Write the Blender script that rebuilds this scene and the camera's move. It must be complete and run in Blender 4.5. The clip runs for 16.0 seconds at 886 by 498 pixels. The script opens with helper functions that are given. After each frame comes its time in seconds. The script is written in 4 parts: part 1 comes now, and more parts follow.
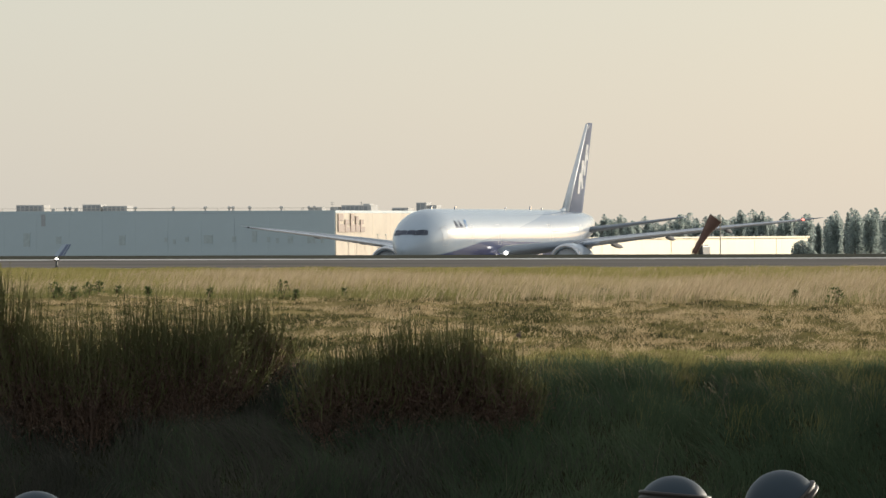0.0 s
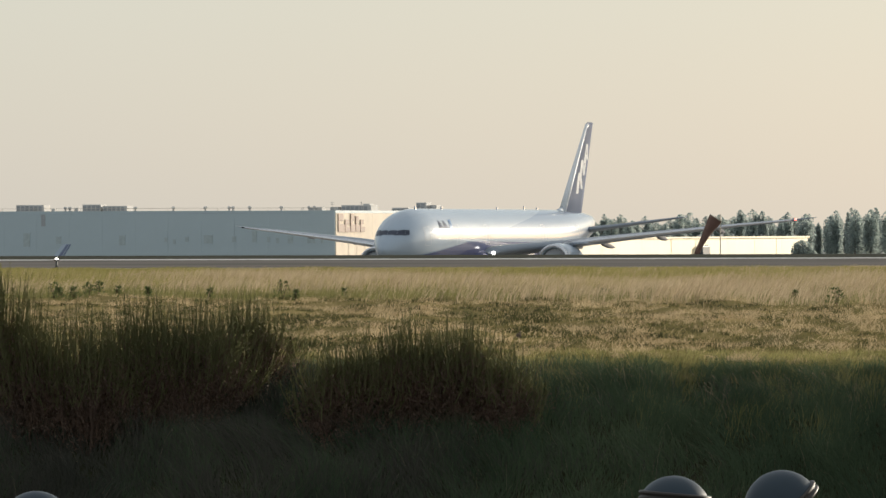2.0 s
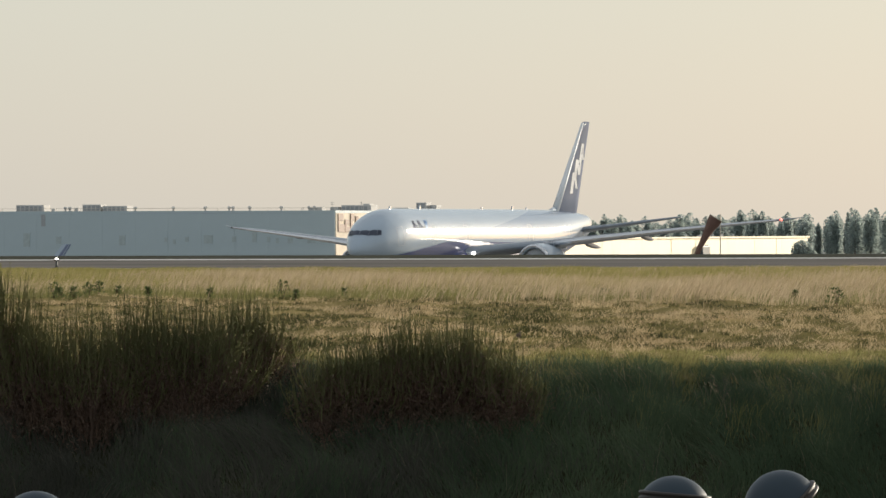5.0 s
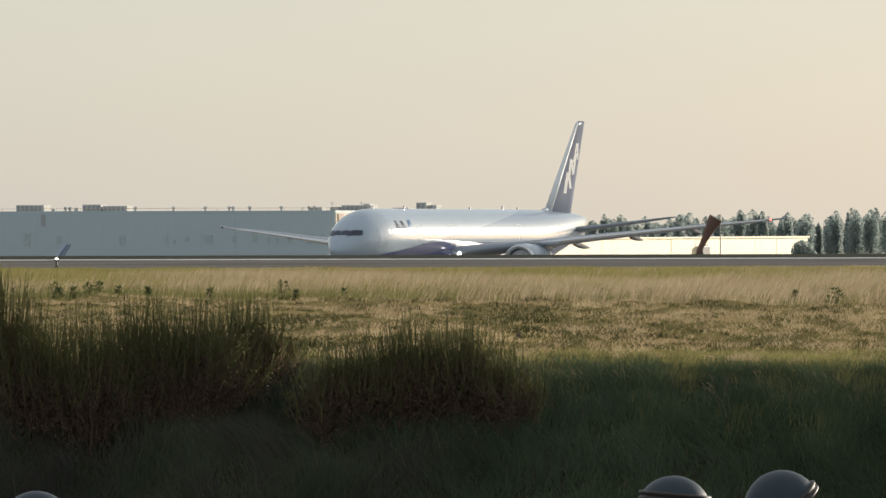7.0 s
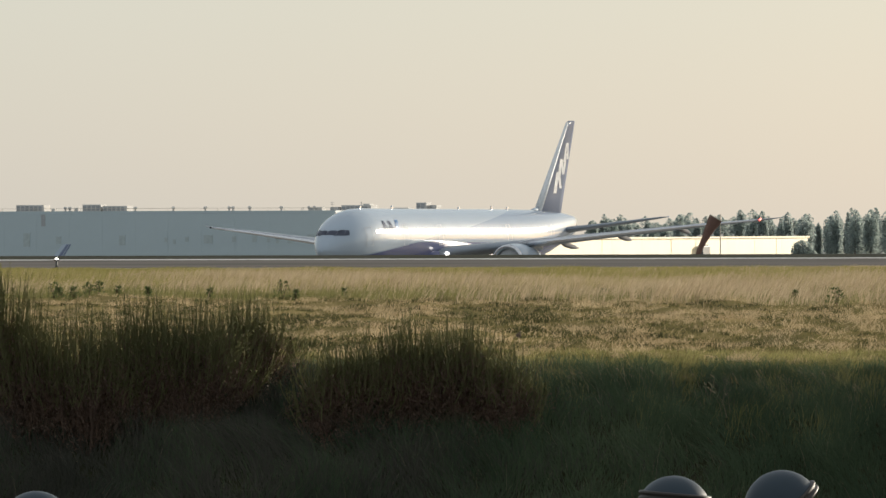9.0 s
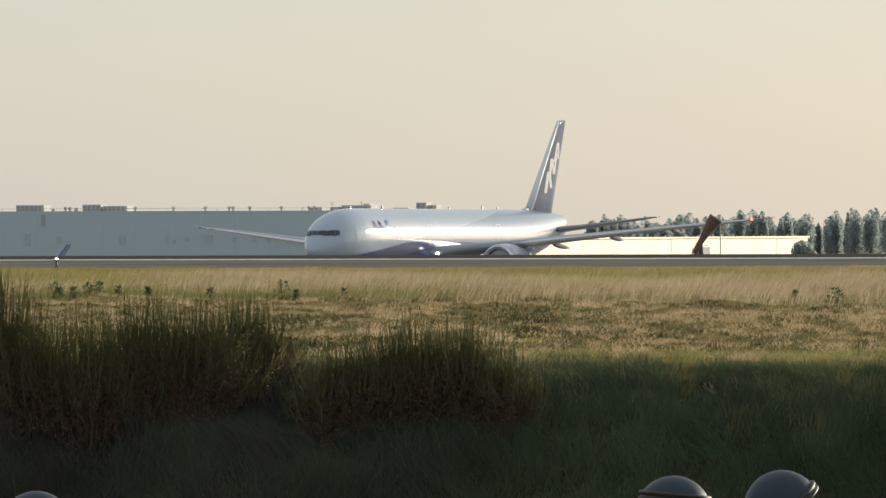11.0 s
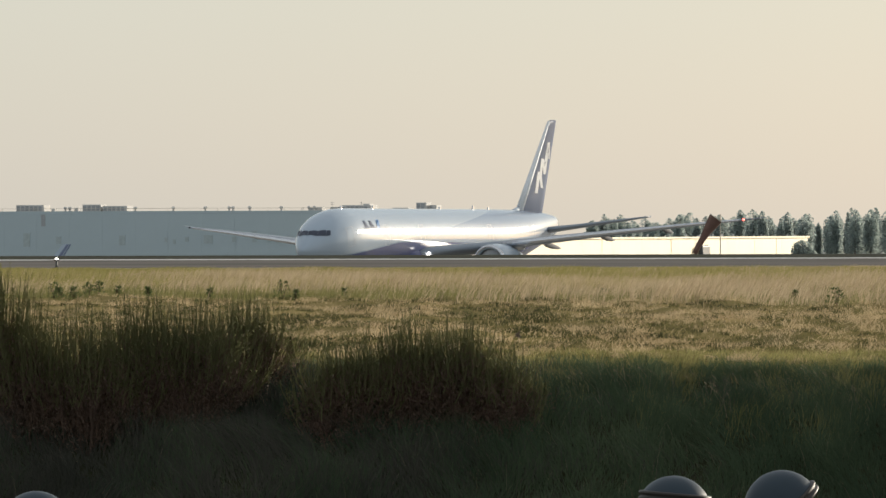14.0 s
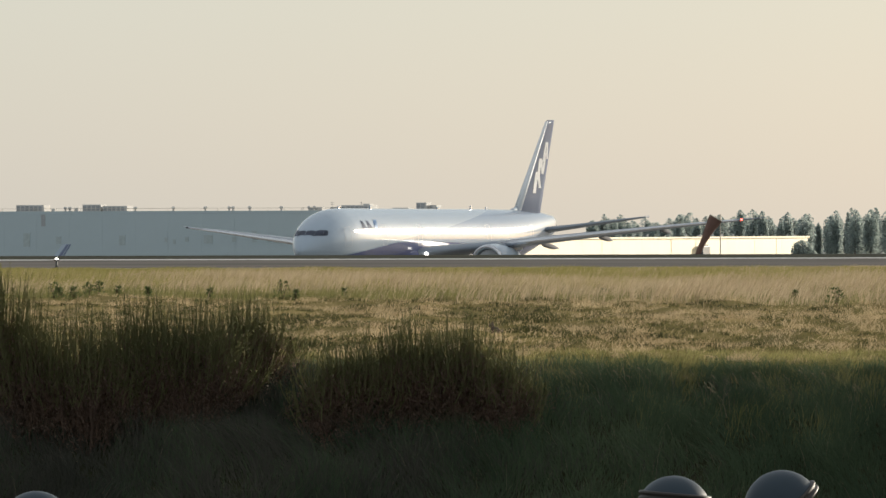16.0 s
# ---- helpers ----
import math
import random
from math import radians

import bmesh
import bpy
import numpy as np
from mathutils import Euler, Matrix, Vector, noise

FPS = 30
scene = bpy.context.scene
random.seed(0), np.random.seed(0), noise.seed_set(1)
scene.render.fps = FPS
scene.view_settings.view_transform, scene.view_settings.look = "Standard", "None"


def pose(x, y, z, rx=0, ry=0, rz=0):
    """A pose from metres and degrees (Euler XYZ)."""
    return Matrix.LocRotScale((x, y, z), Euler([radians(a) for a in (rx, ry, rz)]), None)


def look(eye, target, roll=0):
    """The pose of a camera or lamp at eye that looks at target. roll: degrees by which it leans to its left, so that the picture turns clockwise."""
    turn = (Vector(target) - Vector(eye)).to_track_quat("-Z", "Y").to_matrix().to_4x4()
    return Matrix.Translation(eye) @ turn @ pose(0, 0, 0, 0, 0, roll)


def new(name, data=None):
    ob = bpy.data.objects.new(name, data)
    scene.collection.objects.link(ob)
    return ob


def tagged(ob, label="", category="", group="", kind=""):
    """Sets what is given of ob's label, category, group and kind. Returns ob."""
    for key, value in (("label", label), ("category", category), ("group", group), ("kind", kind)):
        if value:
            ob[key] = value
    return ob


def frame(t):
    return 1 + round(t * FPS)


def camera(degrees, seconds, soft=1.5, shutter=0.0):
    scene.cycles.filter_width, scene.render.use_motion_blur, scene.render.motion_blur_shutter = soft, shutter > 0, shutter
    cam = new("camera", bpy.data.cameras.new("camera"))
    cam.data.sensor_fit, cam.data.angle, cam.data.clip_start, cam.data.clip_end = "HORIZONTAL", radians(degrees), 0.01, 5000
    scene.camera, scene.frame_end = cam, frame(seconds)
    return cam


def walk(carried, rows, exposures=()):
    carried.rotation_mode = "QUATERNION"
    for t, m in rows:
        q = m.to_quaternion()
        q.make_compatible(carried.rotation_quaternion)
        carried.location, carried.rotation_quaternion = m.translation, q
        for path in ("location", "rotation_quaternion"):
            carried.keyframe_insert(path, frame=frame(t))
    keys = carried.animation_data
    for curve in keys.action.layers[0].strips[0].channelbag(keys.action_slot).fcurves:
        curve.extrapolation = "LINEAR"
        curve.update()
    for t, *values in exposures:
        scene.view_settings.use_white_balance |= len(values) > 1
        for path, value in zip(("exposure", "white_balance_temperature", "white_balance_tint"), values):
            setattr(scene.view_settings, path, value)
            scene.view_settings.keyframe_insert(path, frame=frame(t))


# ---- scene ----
cam = camera(7.8, 16.0, soft=1.48)
EYE = (0.0, 0.0, 2.3)
AIM = look(EYE, (0.0, 1000.0, -1.265), -0.149)
walk(cam, [(0.0, AIM), (16.0, AIM)], [(0.0, 0.0), (16.0, 0.0)])

APRON = -4.59            # level of the apron behind the runway crest

# ---- world and sun ----
SUN_EL, SUN_ROT = radians(10.0), radians(40.6)
world = bpy.data.worlds.new("evening_sky")
scene.world = world
world.use_nodes = True
wn, wl = world.node_tree.nodes, world.node_tree.links
sky = wn.new("ShaderNodeTexSky")
sky.sky_type = "NISHITA"
sky.sun_disc = False
sky.sun_elevation, sky.sun_rotation = SUN_EL, SUN_ROT
sky.air_density, sky.dust_density, sky.ozone_density = 1.0, 1.0, 1.5
wn["Background"].inputs["Strength"].default_value = 0.1
haze = wn.new("ShaderNodeMix")          # evening haze veils the clear sky evenly
haze.data_type = "RGBA"
haze.inputs["Factor"].default_value = 0.6
haze.inputs["B"].default_value = (7.35, 7.68, 7.7, 1)
wl.new(sky.outputs[0], haze.inputs["A"])
wl.new(haze.outputs["Result"], wn["Background"].inputs["Color"])
sun = new("sun", bpy.data.lights.new("sun", "SUN"))
sun.data.energy, sun.data.angle, sun.data.color = 4.5, radians(0.6), (1.0, 0.9, 0.74)
to_sun = Vector((math.sin(SUN_ROT) * math.cos(SUN_EL), math.cos(SUN_ROT) * math.cos(SUN_EL), math.sin(SUN_EL)))
sun.matrix_world = look((300, 300, 120), Vector((300, 300, 120)) - to_sun)


# ---- materials ----
def material(name, base, rough=0.6, metal=0.0, vary=0.15, scale=2.0, fine=30.0, bump=0.0, coat=0.0, second=None, spec=0.5, squash=(1, 1, 1)):
    """Procedural paint or surface: base colour varied at two scales, with light relief."""
    m = bpy.data.materials.new(name)
    m.use_nodes = True
    n, l = m.node_tree.nodes, m.node_tree.links
    p = n["Principled BSDF"]
    p.inputs["Roughness"].default_value, p.inputs["Metallic"].default_value = rough, metal
    p.inputs["Coat Weight"].default_value = coat
    p.inputs["Coat Roughness"].default_value = 0.08
    p.inputs["Specular IOR Level"].default_value = spec
    co = n.new("ShaderNodeTexCoord")
    a, b = n.new("ShaderNodeTexNoise"), n.new("ShaderNodeTexNoise")
    a.inputs["Scale"].default_value, b.inputs["Scale"].default_value = scale, fine
    a.inputs["Detail"].default_value = 6
    mp = n.new("ShaderNodeMapping")
    mp.inputs["Scale"].default_value = squash
    l.new(co.outputs["Object"], mp.inputs["Vector"])
    l.new(mp.outputs[0], a.inputs["Vector"]), l.new(mp.outputs[0], b.inputs["Vector"])
    mix = n.new("ShaderNodeMix")
    mix.data_type = "RGBA"
    lo = [c * (1 - vary) for c in base] if second is None else second
    hi = [min(1, c * (1 + vary)) for c in base] if second is None else base
    mix.inputs["A"].default_value, mix.inputs["B"].default_value = (*lo, 1), (*hi, 1)
    add = n.new("ShaderNodeMath")
    add.operation = "MULTIPLY_ADD"
    add.inputs[1].default_value, add.inputs[2].default_value = 1.6, -0.3
    mul = n.new("ShaderNodeMath")
    mul.operation = "MULTIPLY_ADD"
    mul.inputs[1].default_value = 0.3
    l.new(b.outputs["Fac"], mul.inputs[0]), l.new(a.outputs["Fac"], add.inputs[0])
    l.new(add.outputs[0], mul.inputs[2]), l.new(mul.outputs[0], mix.inputs["Factor"])
    l.new(mix.outputs["Result"], p.inputs["Base Color"])
    if bump:
        bu = n.new("ShaderNodeBump")
        bu.inputs["Strength"].default_value = bump
        l.new(b.outputs["Fac"], bu.inputs["Height"]), l.new(bu.outputs[0], p.inputs["Normal"])
    return m


def glow(name, color, strength):
    m = bpy.data.materials.new(name)
    m.use_nodes = True
    p = m.node_tree.nodes["Principled BSDF"]
    p.inputs["Emission Color"].default_value, p.inputs["Emission Strength"].default_value = (*color, 1), strength
    return m


def leafy(name, dark, light, trans=0.45):
    """Thin leaf or blade: each island has its own shade, and light comes through it."""
    m = bpy.data.materials.new(name)
    m.use_nodes = True
    n, l = m.node_tree.nodes, m.node_tree.links
    p, out = n["Principled BSDF"], n["Material Output"]
    p.inputs["Roughness"].default_value = 0.6
    p.inputs["Specular IOR Level"].default_value = 0.1
    geo, ramp = n.new("ShaderNodeNewGeometry"), n.new("ShaderNodeMix")
    ramp.data_type = "RGBA"
    ramp.inputs["A"].default_value, ramp.inputs["B"].default_value = (*dark, 1), (*light, 1)
    co, no = n.new("ShaderNodeTexCoord"), n.new("ShaderNodeTexNoise")
    no.inputs["Scale"].default_value = 0.35
    l.new(co.outputs["Object"], no.inputs["Vector"])
    f = n.new("ShaderNodeMath")
    f.operation = "MULTIPLY_ADD"
    f.inputs[1].default_value = 0.55
    g = n.new("ShaderNodeMath")
    g.operation = "MULTIPLY_ADD"
    g.inputs[1].default_value, g.inputs[2].default_value = 1.6, -0.55
    l.new(no.outputs["Fac"], g.inputs[0])
    l.new(geo.outputs["Random Per Island"], f.inputs[0]), l.new(g.outputs[0], f.inputs[2])
    l.new(f.outputs[0], ramp.inputs["Factor"]), l.new(ramp.outputs["Result"], p.inputs["Base Color"])
    t, mix = n.new("ShaderNodeBsdfTranslucent"), n.new("ShaderNodeMixShader")
    mix.inputs[0].default_value = trans
    l.new(ramp.outputs["Result"], t.inputs["Color"])
    l.new(p.outputs[0], mix.inputs[1]), l.new(t.outputs[0], mix.inputs[2]), l.new(mix.outputs[0], out.inputs["Surface"])
    return m


M_DRY = leafy("dry_grass", (0.31, 0.24, 0.15), (0.58, 0.465, 0.32))
M_GREEN = leafy("green_grass", (0.13, 0.13, 0.04), (0.38, 0.335, 0.13))
M_VERGE = leafy("verge_grass", (0.105, 0.108, 0.042), (0.28, 0.26, 0.11), 0.45)
# Darker, bluer copy of the crest grass; the bank's shade is in the colour.
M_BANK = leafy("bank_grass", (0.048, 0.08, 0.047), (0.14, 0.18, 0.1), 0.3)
M_TUFT = leafy("tussock_grass", (0.03, 0.036, 0.018), (0.13, 0.125, 0.05), 0.25)
M_HAY = leafy("mown_hay", (0.3, 0.22, 0.12), (0.69, 0.54, 0.34), 0.4)
M_MOWN = leafy("mown_green", (0.04, 0.042, 0.02), (0.23, 0.2, 0.08), 0.4)
M_SHOOT = leafy("broom_shoots", (0.125, 0.13, 0.058), (0.265, 0.25, 0.125), 0.52)
M_STEM = leafy("broom_stems", (0.075, 0.05, 0.04), (0.125, 0.082, 0.062), 0.2)
M_SCRUB = leafy("scrub_leaves", (0.18, 0.125, 0.1), (0.26, 0.18, 0.138), 0.5)
M_WEED = leafy("weed_leaves", (0.06, 0.085, 0.035), (0.17, 0.19, 0.08), 0.4)
# Far paler than foliage; the haze of distance is put into the colour.
M_POPLAR_HAZED = leafy("hazed_poplar_leaves", (0.36, 0.42, 0.41), (0.45, 0.5, 0.47), 0.76)
M_BARK = material("bark", (0.14, 0.11, 0.085), 0.9, bump=0.5)
M_SOIL = material("field_soil", (0.36, 0.275, 0.13), 1.0, scale=0.9, fine=6.0, second=(0.05, 0.055, 0.018), bump=0.4, squash=(0.6, 0.13, 1), spec=0.0)
# Much darker than the field soil, with the bank's shade put into it.
M_SHADED_SOIL = material("shaded_bank_soil", (0.05, 0.052, 0.028), 0.95, scale=2.0, fine=12.0, second=(0.014, 0.016, 0.008), bump=0.3, spec=0.0)
M_APRON = material("apron_ground", (0.26, 0.25, 0.23), 0.9, scale=0.03, fine=0.4, vary=0.2, spec=0.2)
# Brighter copy of the bank grass, sun along the crest put into the colour.
M_CREST_LIT = leafy("crest_grass", (0.13, 0.14, 0.047), (0.42, 0.365, 0.16), 0.5)
# Turf strip darkened so that the far verge's shadow is in its colour.
M_FARSHADOW = material("far_verge_turf_shadow", (0.075, 0.075, 0.06), 1.0, scale=0.1, fine=2.0, vary=0.3, spec=0.0)
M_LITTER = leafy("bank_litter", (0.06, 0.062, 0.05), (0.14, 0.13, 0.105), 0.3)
M_STALK = leafy("seed_stalk_straw", (0.22, 0.18, 0.12), (0.42, 0.34, 0.23), 0.4)
M_TWIG = leafy("broom_twigs", (0.15, 0.1, 0.075), (0.24, 0.155, 0.11), 0.4)
M_ASPHALT = material("runway_asphalt", (0.17, 0.155, 0.14), 1.0, scale=0.05, fine=1.5, vary=0.25, spec=0.0)
# Pale strip of pavement, the low sun's grazing glare put into its colour.
M_GLARE_STRIP = material("pale_glare_strip", (0.62, 0.59, 0.54), 0.3, scale=0.05, fine=1.0, vary=0.15)
M_LINE = material("runway_paint", (0.42, 0.4, 0.36), 0.7, scale=0.3, fine=3.0, vary=0.35)
# Blue-grey of the hall front, cool skylit shade put into the colour.
M_WALL = material("shaded_hall_panel", (0.455, 0.53, 0.555), 0.6, scale=0.05, fine=0.8, vary=0.06)
M_PALE = material("pale_wall", (0.82, 0.71, 0.5), 0.5, metal=0.15, spec=0.7, scale=0.12, fine=1.0, vary=0.16)
# Warm pale copy for the same hall's side, low sun put into the colour.
M_SIDE = material("sunlit_side_wall", (0.73, 0.615, 0.48), 0.7, spec=0.3, scale=0.25, fine=1.5, vary=0.2)
M_ROOF = material("roof_felt", (0.25, 0.25, 0.25), 0.8)
M_UNIT = material("roof_unit_steel", (0.6, 0.58, 0.55), 0.7, spec=0.2)
M_LOUVRE = material("louvre_grey", (0.36, 0.37, 0.38), 0.7, vary=0.2)
M_GRILLE = material("dull_grille", (0.4, 0.455, 0.46), 0.6)
M_COCKPIT = material("cockpit_glass", (0.13, 0.145, 0.2), 0.2)
M_FAN = material("fan_grey", (0.6, 0.63, 0.67), 0.5, vary=0.1)
M_CABIN = material("cabin_glass", (0.3, 0.33, 0.37), 0.2, coat=0.6)
M_EDGE = material("door_seam", (0.5, 0.52, 0.55), 0.5)
M_DARK = material("dark_opening", (0.05, 0.055, 0.06), 0.5)
M_MARK = material("orange_brown_marks", (0.22, 0.115, 0.07), 0.6)
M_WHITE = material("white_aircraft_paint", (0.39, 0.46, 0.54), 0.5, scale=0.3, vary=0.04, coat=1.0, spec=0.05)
M_BLUE = material("dark_blue_paint", (0.05, 0.06, 0.17), 0.5, scale=0.3, vary=0.08, coat=0.8, spec=0.05)
# Blue lifted towards grey in place of the sky's reflection.
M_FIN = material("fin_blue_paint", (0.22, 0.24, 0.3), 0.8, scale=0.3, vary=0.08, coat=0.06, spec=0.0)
M_FINW = material("fin_white_paint", (0.78, 0.79, 0.8), 0.5, vary=0.03)
M_SKYB = material("light_blue_paint", (0.22, 0.42, 0.7), 0.3, vary=0.05, coat=0.5)
M_WING = material("wing_grey_paint", (0.25, 0.28, 0.32), 0.45, scale=0.4, vary=0.1, coat=0.1)
M_FAIRING = material("fairing_grey_paint", (0.2, 0.2, 0.21), 0.8, scale=0.5, vary=0.1, spec=0.1)
M_TITLE = material("grey_blue_lettering", (0.2, 0.23, 0.33), 0.6, vary=0.08, spec=0.2)
M_METAL = material("polished_metal", (0.7, 0.7, 0.72), 0.25, metal=1.0, vary=0.05)
M_GLASS = material("dark_glass", (0.02, 0.022, 0.028), 0.08)
M_TYRE = material("tyre_rubber", (0.03, 0.03, 0.03), 0.85)
M_GALV = material("grey_lamp_enamel", (0.026, 0.04, 0.054), 0.42, scale=6, fine=60, vary=0.15, spec=0.25)
M_RIM = material("lamp_rim_steel", (0.05, 0.042, 0.038), 0.5, spec=0.25)
M_SOCK = material("windsock_cloth", (0.16, 0.09, 0.07), 0.85, scale=3, fine=20, vary=0.25)
M_POLE = material("painted_pole", (0.6, 0.54, 0.44), 0.5)
M_FUR = material("brown_fur", (0.1, 0.075, 0.055), 0.95, scale=8, fine=90, vary=0.35, bump=0.5)
M_FURL = material("pale_fur", (0.36, 0.29, 0.24), 0.95, scale=8, fine=90, vary=0.2)
M_RED = glow("red_light", (1.0, 0.08, 0.05), 6.0)
M_LAMP = glow("white_light", (1.0, 0.95, 0.88), 5.0)


def fuselage_paint():
    """White crown, dark blue belly, light blue stripe that widens aft into painted sky reflection."""
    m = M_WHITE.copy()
    m.name = "airliner_livery"
    n, l = m.node_tree.nodes, m.node_tree.links
    p = n["Principled BSDF"]
    white = p.inputs["Base Color"].links[0].from_socket
    co, sep = n.new("ShaderNodeTexCoord"), n.new("ShaderNodeSeparateXYZ")
    l.new(co.outputs["Object"], sep.inputs[0])
    s, z = n.new("ShaderNodeMapRange"), n.new("ShaderNodeMath")
    s.inputs["From Min"].default_value, s.inputs["From Max"].default_value = -36.0, 38.0
    l.new(sep.outputs["Y"], s.inputs["Value"])
    z.operation = "DIVIDE"
    z.inputs[1].default_value = 9.0
    l.new(sep.outputs["Z"], z.inputs[0])
    prev = white
    upper = [(0.0, 0.0), (0.05, 0.315), (0.074, 0.435), (0.257, 0.59), (0.446, 0.735), (0.703, 0.97), (0.74, 1.0), (1.0, 1.0)]
    lower = [(0.0, 0.0), (0.05, 0.3), (0.074, 0.42), (0.257, 0.575), (0.32, 0.585), (0.6, 0.56), (0.8, 0.58), (1.0, 0.6)]
    # behind the wing the paler upper zone is sky reflection painted on blue
    for pts, colour in ((upper, (0.27, 0.34, 0.44, 1)), (lower, (0.065, 0.08, 0.19, 1))):
        curve = n.new("ShaderNodeFloatCurve")
        c = curve.mapping.curves[0]
        c.points[0].location, c.points[-1].location = pts[0], pts[-1]
        for q in pts[1:-1]:
            c.points.new(*q)
        for q in c.points:
            q.handle_type = "VECTOR"
        curve.mapping.update()
        g, mix = n.new("ShaderNodeMath"), n.new("ShaderNodeMix")
        g.operation = "GREATER_THAN"
        l.new(s.outputs[0], curve.inputs["Value"])
        l.new(curve.outputs[0], g.inputs[0]), l.new(z.outputs[0], g.inputs[1])
        mix.data_type = "RGBA"
        mix.inputs["B"].default_value = colour
        l.new(g.outputs[0], mix.inputs["Factor"]), l.new(prev, mix.inputs["A"])
        prev = mix.outputs["Result"]
    l.new(prev, p.inputs["Base Color"])
    return m


M_LIVERY = fuselage_paint()


# ---- mesh helpers ----
def part(name, bm, mat, parent=None, label="", smooth=False):
    me = bpy.data.meshes.new(name)
    bm.normal_update()
    bm.to_mesh(me)
    bm.free()
    me.materials.append(mat)
    if smooth:
        me.shade_smooth()
    ob = new(name, me)
    ob.parent = parent
    if label:
        ob["label"] = label
    return ob


def shared(name, me, m, parent=None, label=""):
    ob = new(name, me)
    ob.parent = parent
    ob.matrix_local = m
    if label:
        ob["label"] = label
    return ob


def box(bm, lo, hi, m=Matrix(), bevel=0.0):
    c = [(a + b) / 2 for a, b in zip(lo, hi)]
    s = [abs(b - a) for a, b in zip(lo, hi)]
    r = bmesh.ops.create_cube(bm, size=1.0, matrix=m @ Matrix.Translation(c) @ Matrix.Diagonal((*s, 1)))
    if bevel:
        es = {e for v in r["verts"] for e in v.link_edges}
        bmesh.ops.bevel(bm, geom=list(es), offset=bevel, segments=2, affect="EDGES", profile=0.5)
    return bm


def loft(bm, rings, cap=True, closed=True):
    """Join rings of points into a skin."""
    vs = [[bm.verts.new(q) for q in r] for r in rings]
    n = len(rings[0])
    for a, b in zip(vs, vs[1:]):
        for i in range(n if closed else n - 1):
            j = (i + 1) % n
            bm.faces.new((a[i], a[j], b[j], b[i]))
    if cap:
        bm.faces.new(vs[0][::-1]), bm.faces.new(vs[-1])
    bmesh.ops.recalc_face_normals(bm, faces=bm.faces)
    return bm


def ring(c, rx, rz, n=32, axis="y"):
    out = []
    for i in range(n):
        a = 2 * math.pi * i / n
        u, v = rx * math.cos(a), rz * math.sin(a)
        out.append({"y": (c[0] + u, c[1], c[2] + v), "z": (c[0] + u, c[1] + v, c[2]), "x": (c[0], c[1] + u, c[2] + v)}[axis])
    return out


def rod(bm, a, b, r0, r1=None, n=10):
    a, b = Vector(a), Vector(b)
    r1 = r0 if r1 is None else r1
    q = (b - a).to_track_quat("Z", "Y").to_matrix()
    loft(bm, [[a + q @ Vector((r0 * math.cos(t), r0 * math.sin(t), 0)) for t in [2 * math.pi * i / n for i in range(n)]],
              [b + q @ Vector((r1 * math.cos(t), r1 * math.sin(t), 0)) for t in [2 * math.pi * i / n for i in range(n)]]])
    return bm


def thing(name, m, label, category, group=""):
    e = new(name)
    e.matrix_world = m
    return tagged(e, label, category, group)


def flat_mesh(name, verts, faces, mats):
    me = bpy.data.meshes.new(name)
    me.from_pydata(verts, [], faces)
    for q in mats:
        me.materials.append(q)
    return me


# ---- ground ----
PROFILE = [(-400, 0.7), (-20, 0.7), (16, 0.7), (28, 0.35), (60, -2.4), (92, -3.1), (104.6, -3.1), (105.6, -2.75), (108.3, -0.95), (110.3, -0.2), (112.5, 0.0),
           (499, 0.0), (506, -0.06), (520, -0.7), (590, APRON + 0.3), (610, APRON), (4800, APRON)]


def ground_z(y):
    for (a, za), (b, zb) in zip(PROFILE, PROFILE[1:]):
        if y <= b:
            return za + (zb - za) * (y - a) / (b - a)
    return APRON


def rise(x, y):
    """Uneven ground of bank and field."""
    if y < 100 or y > 349:
        return 0.0
    k = min(1, (y - 100) / 6) * min(1, (349 - y) / 20)
    return k * 0.16 * noise.noise((x * 0.25, y * 0.09, 3.0)) + k * 0.05 * noise.noise((x * 1.1, y * 0.5, 7.0)) + (0.24 * max(0.0, noise.noise((x * 0.9, y * 0.2, 9.0)) - 0.05) if 113 < y < 205 else 0.0)


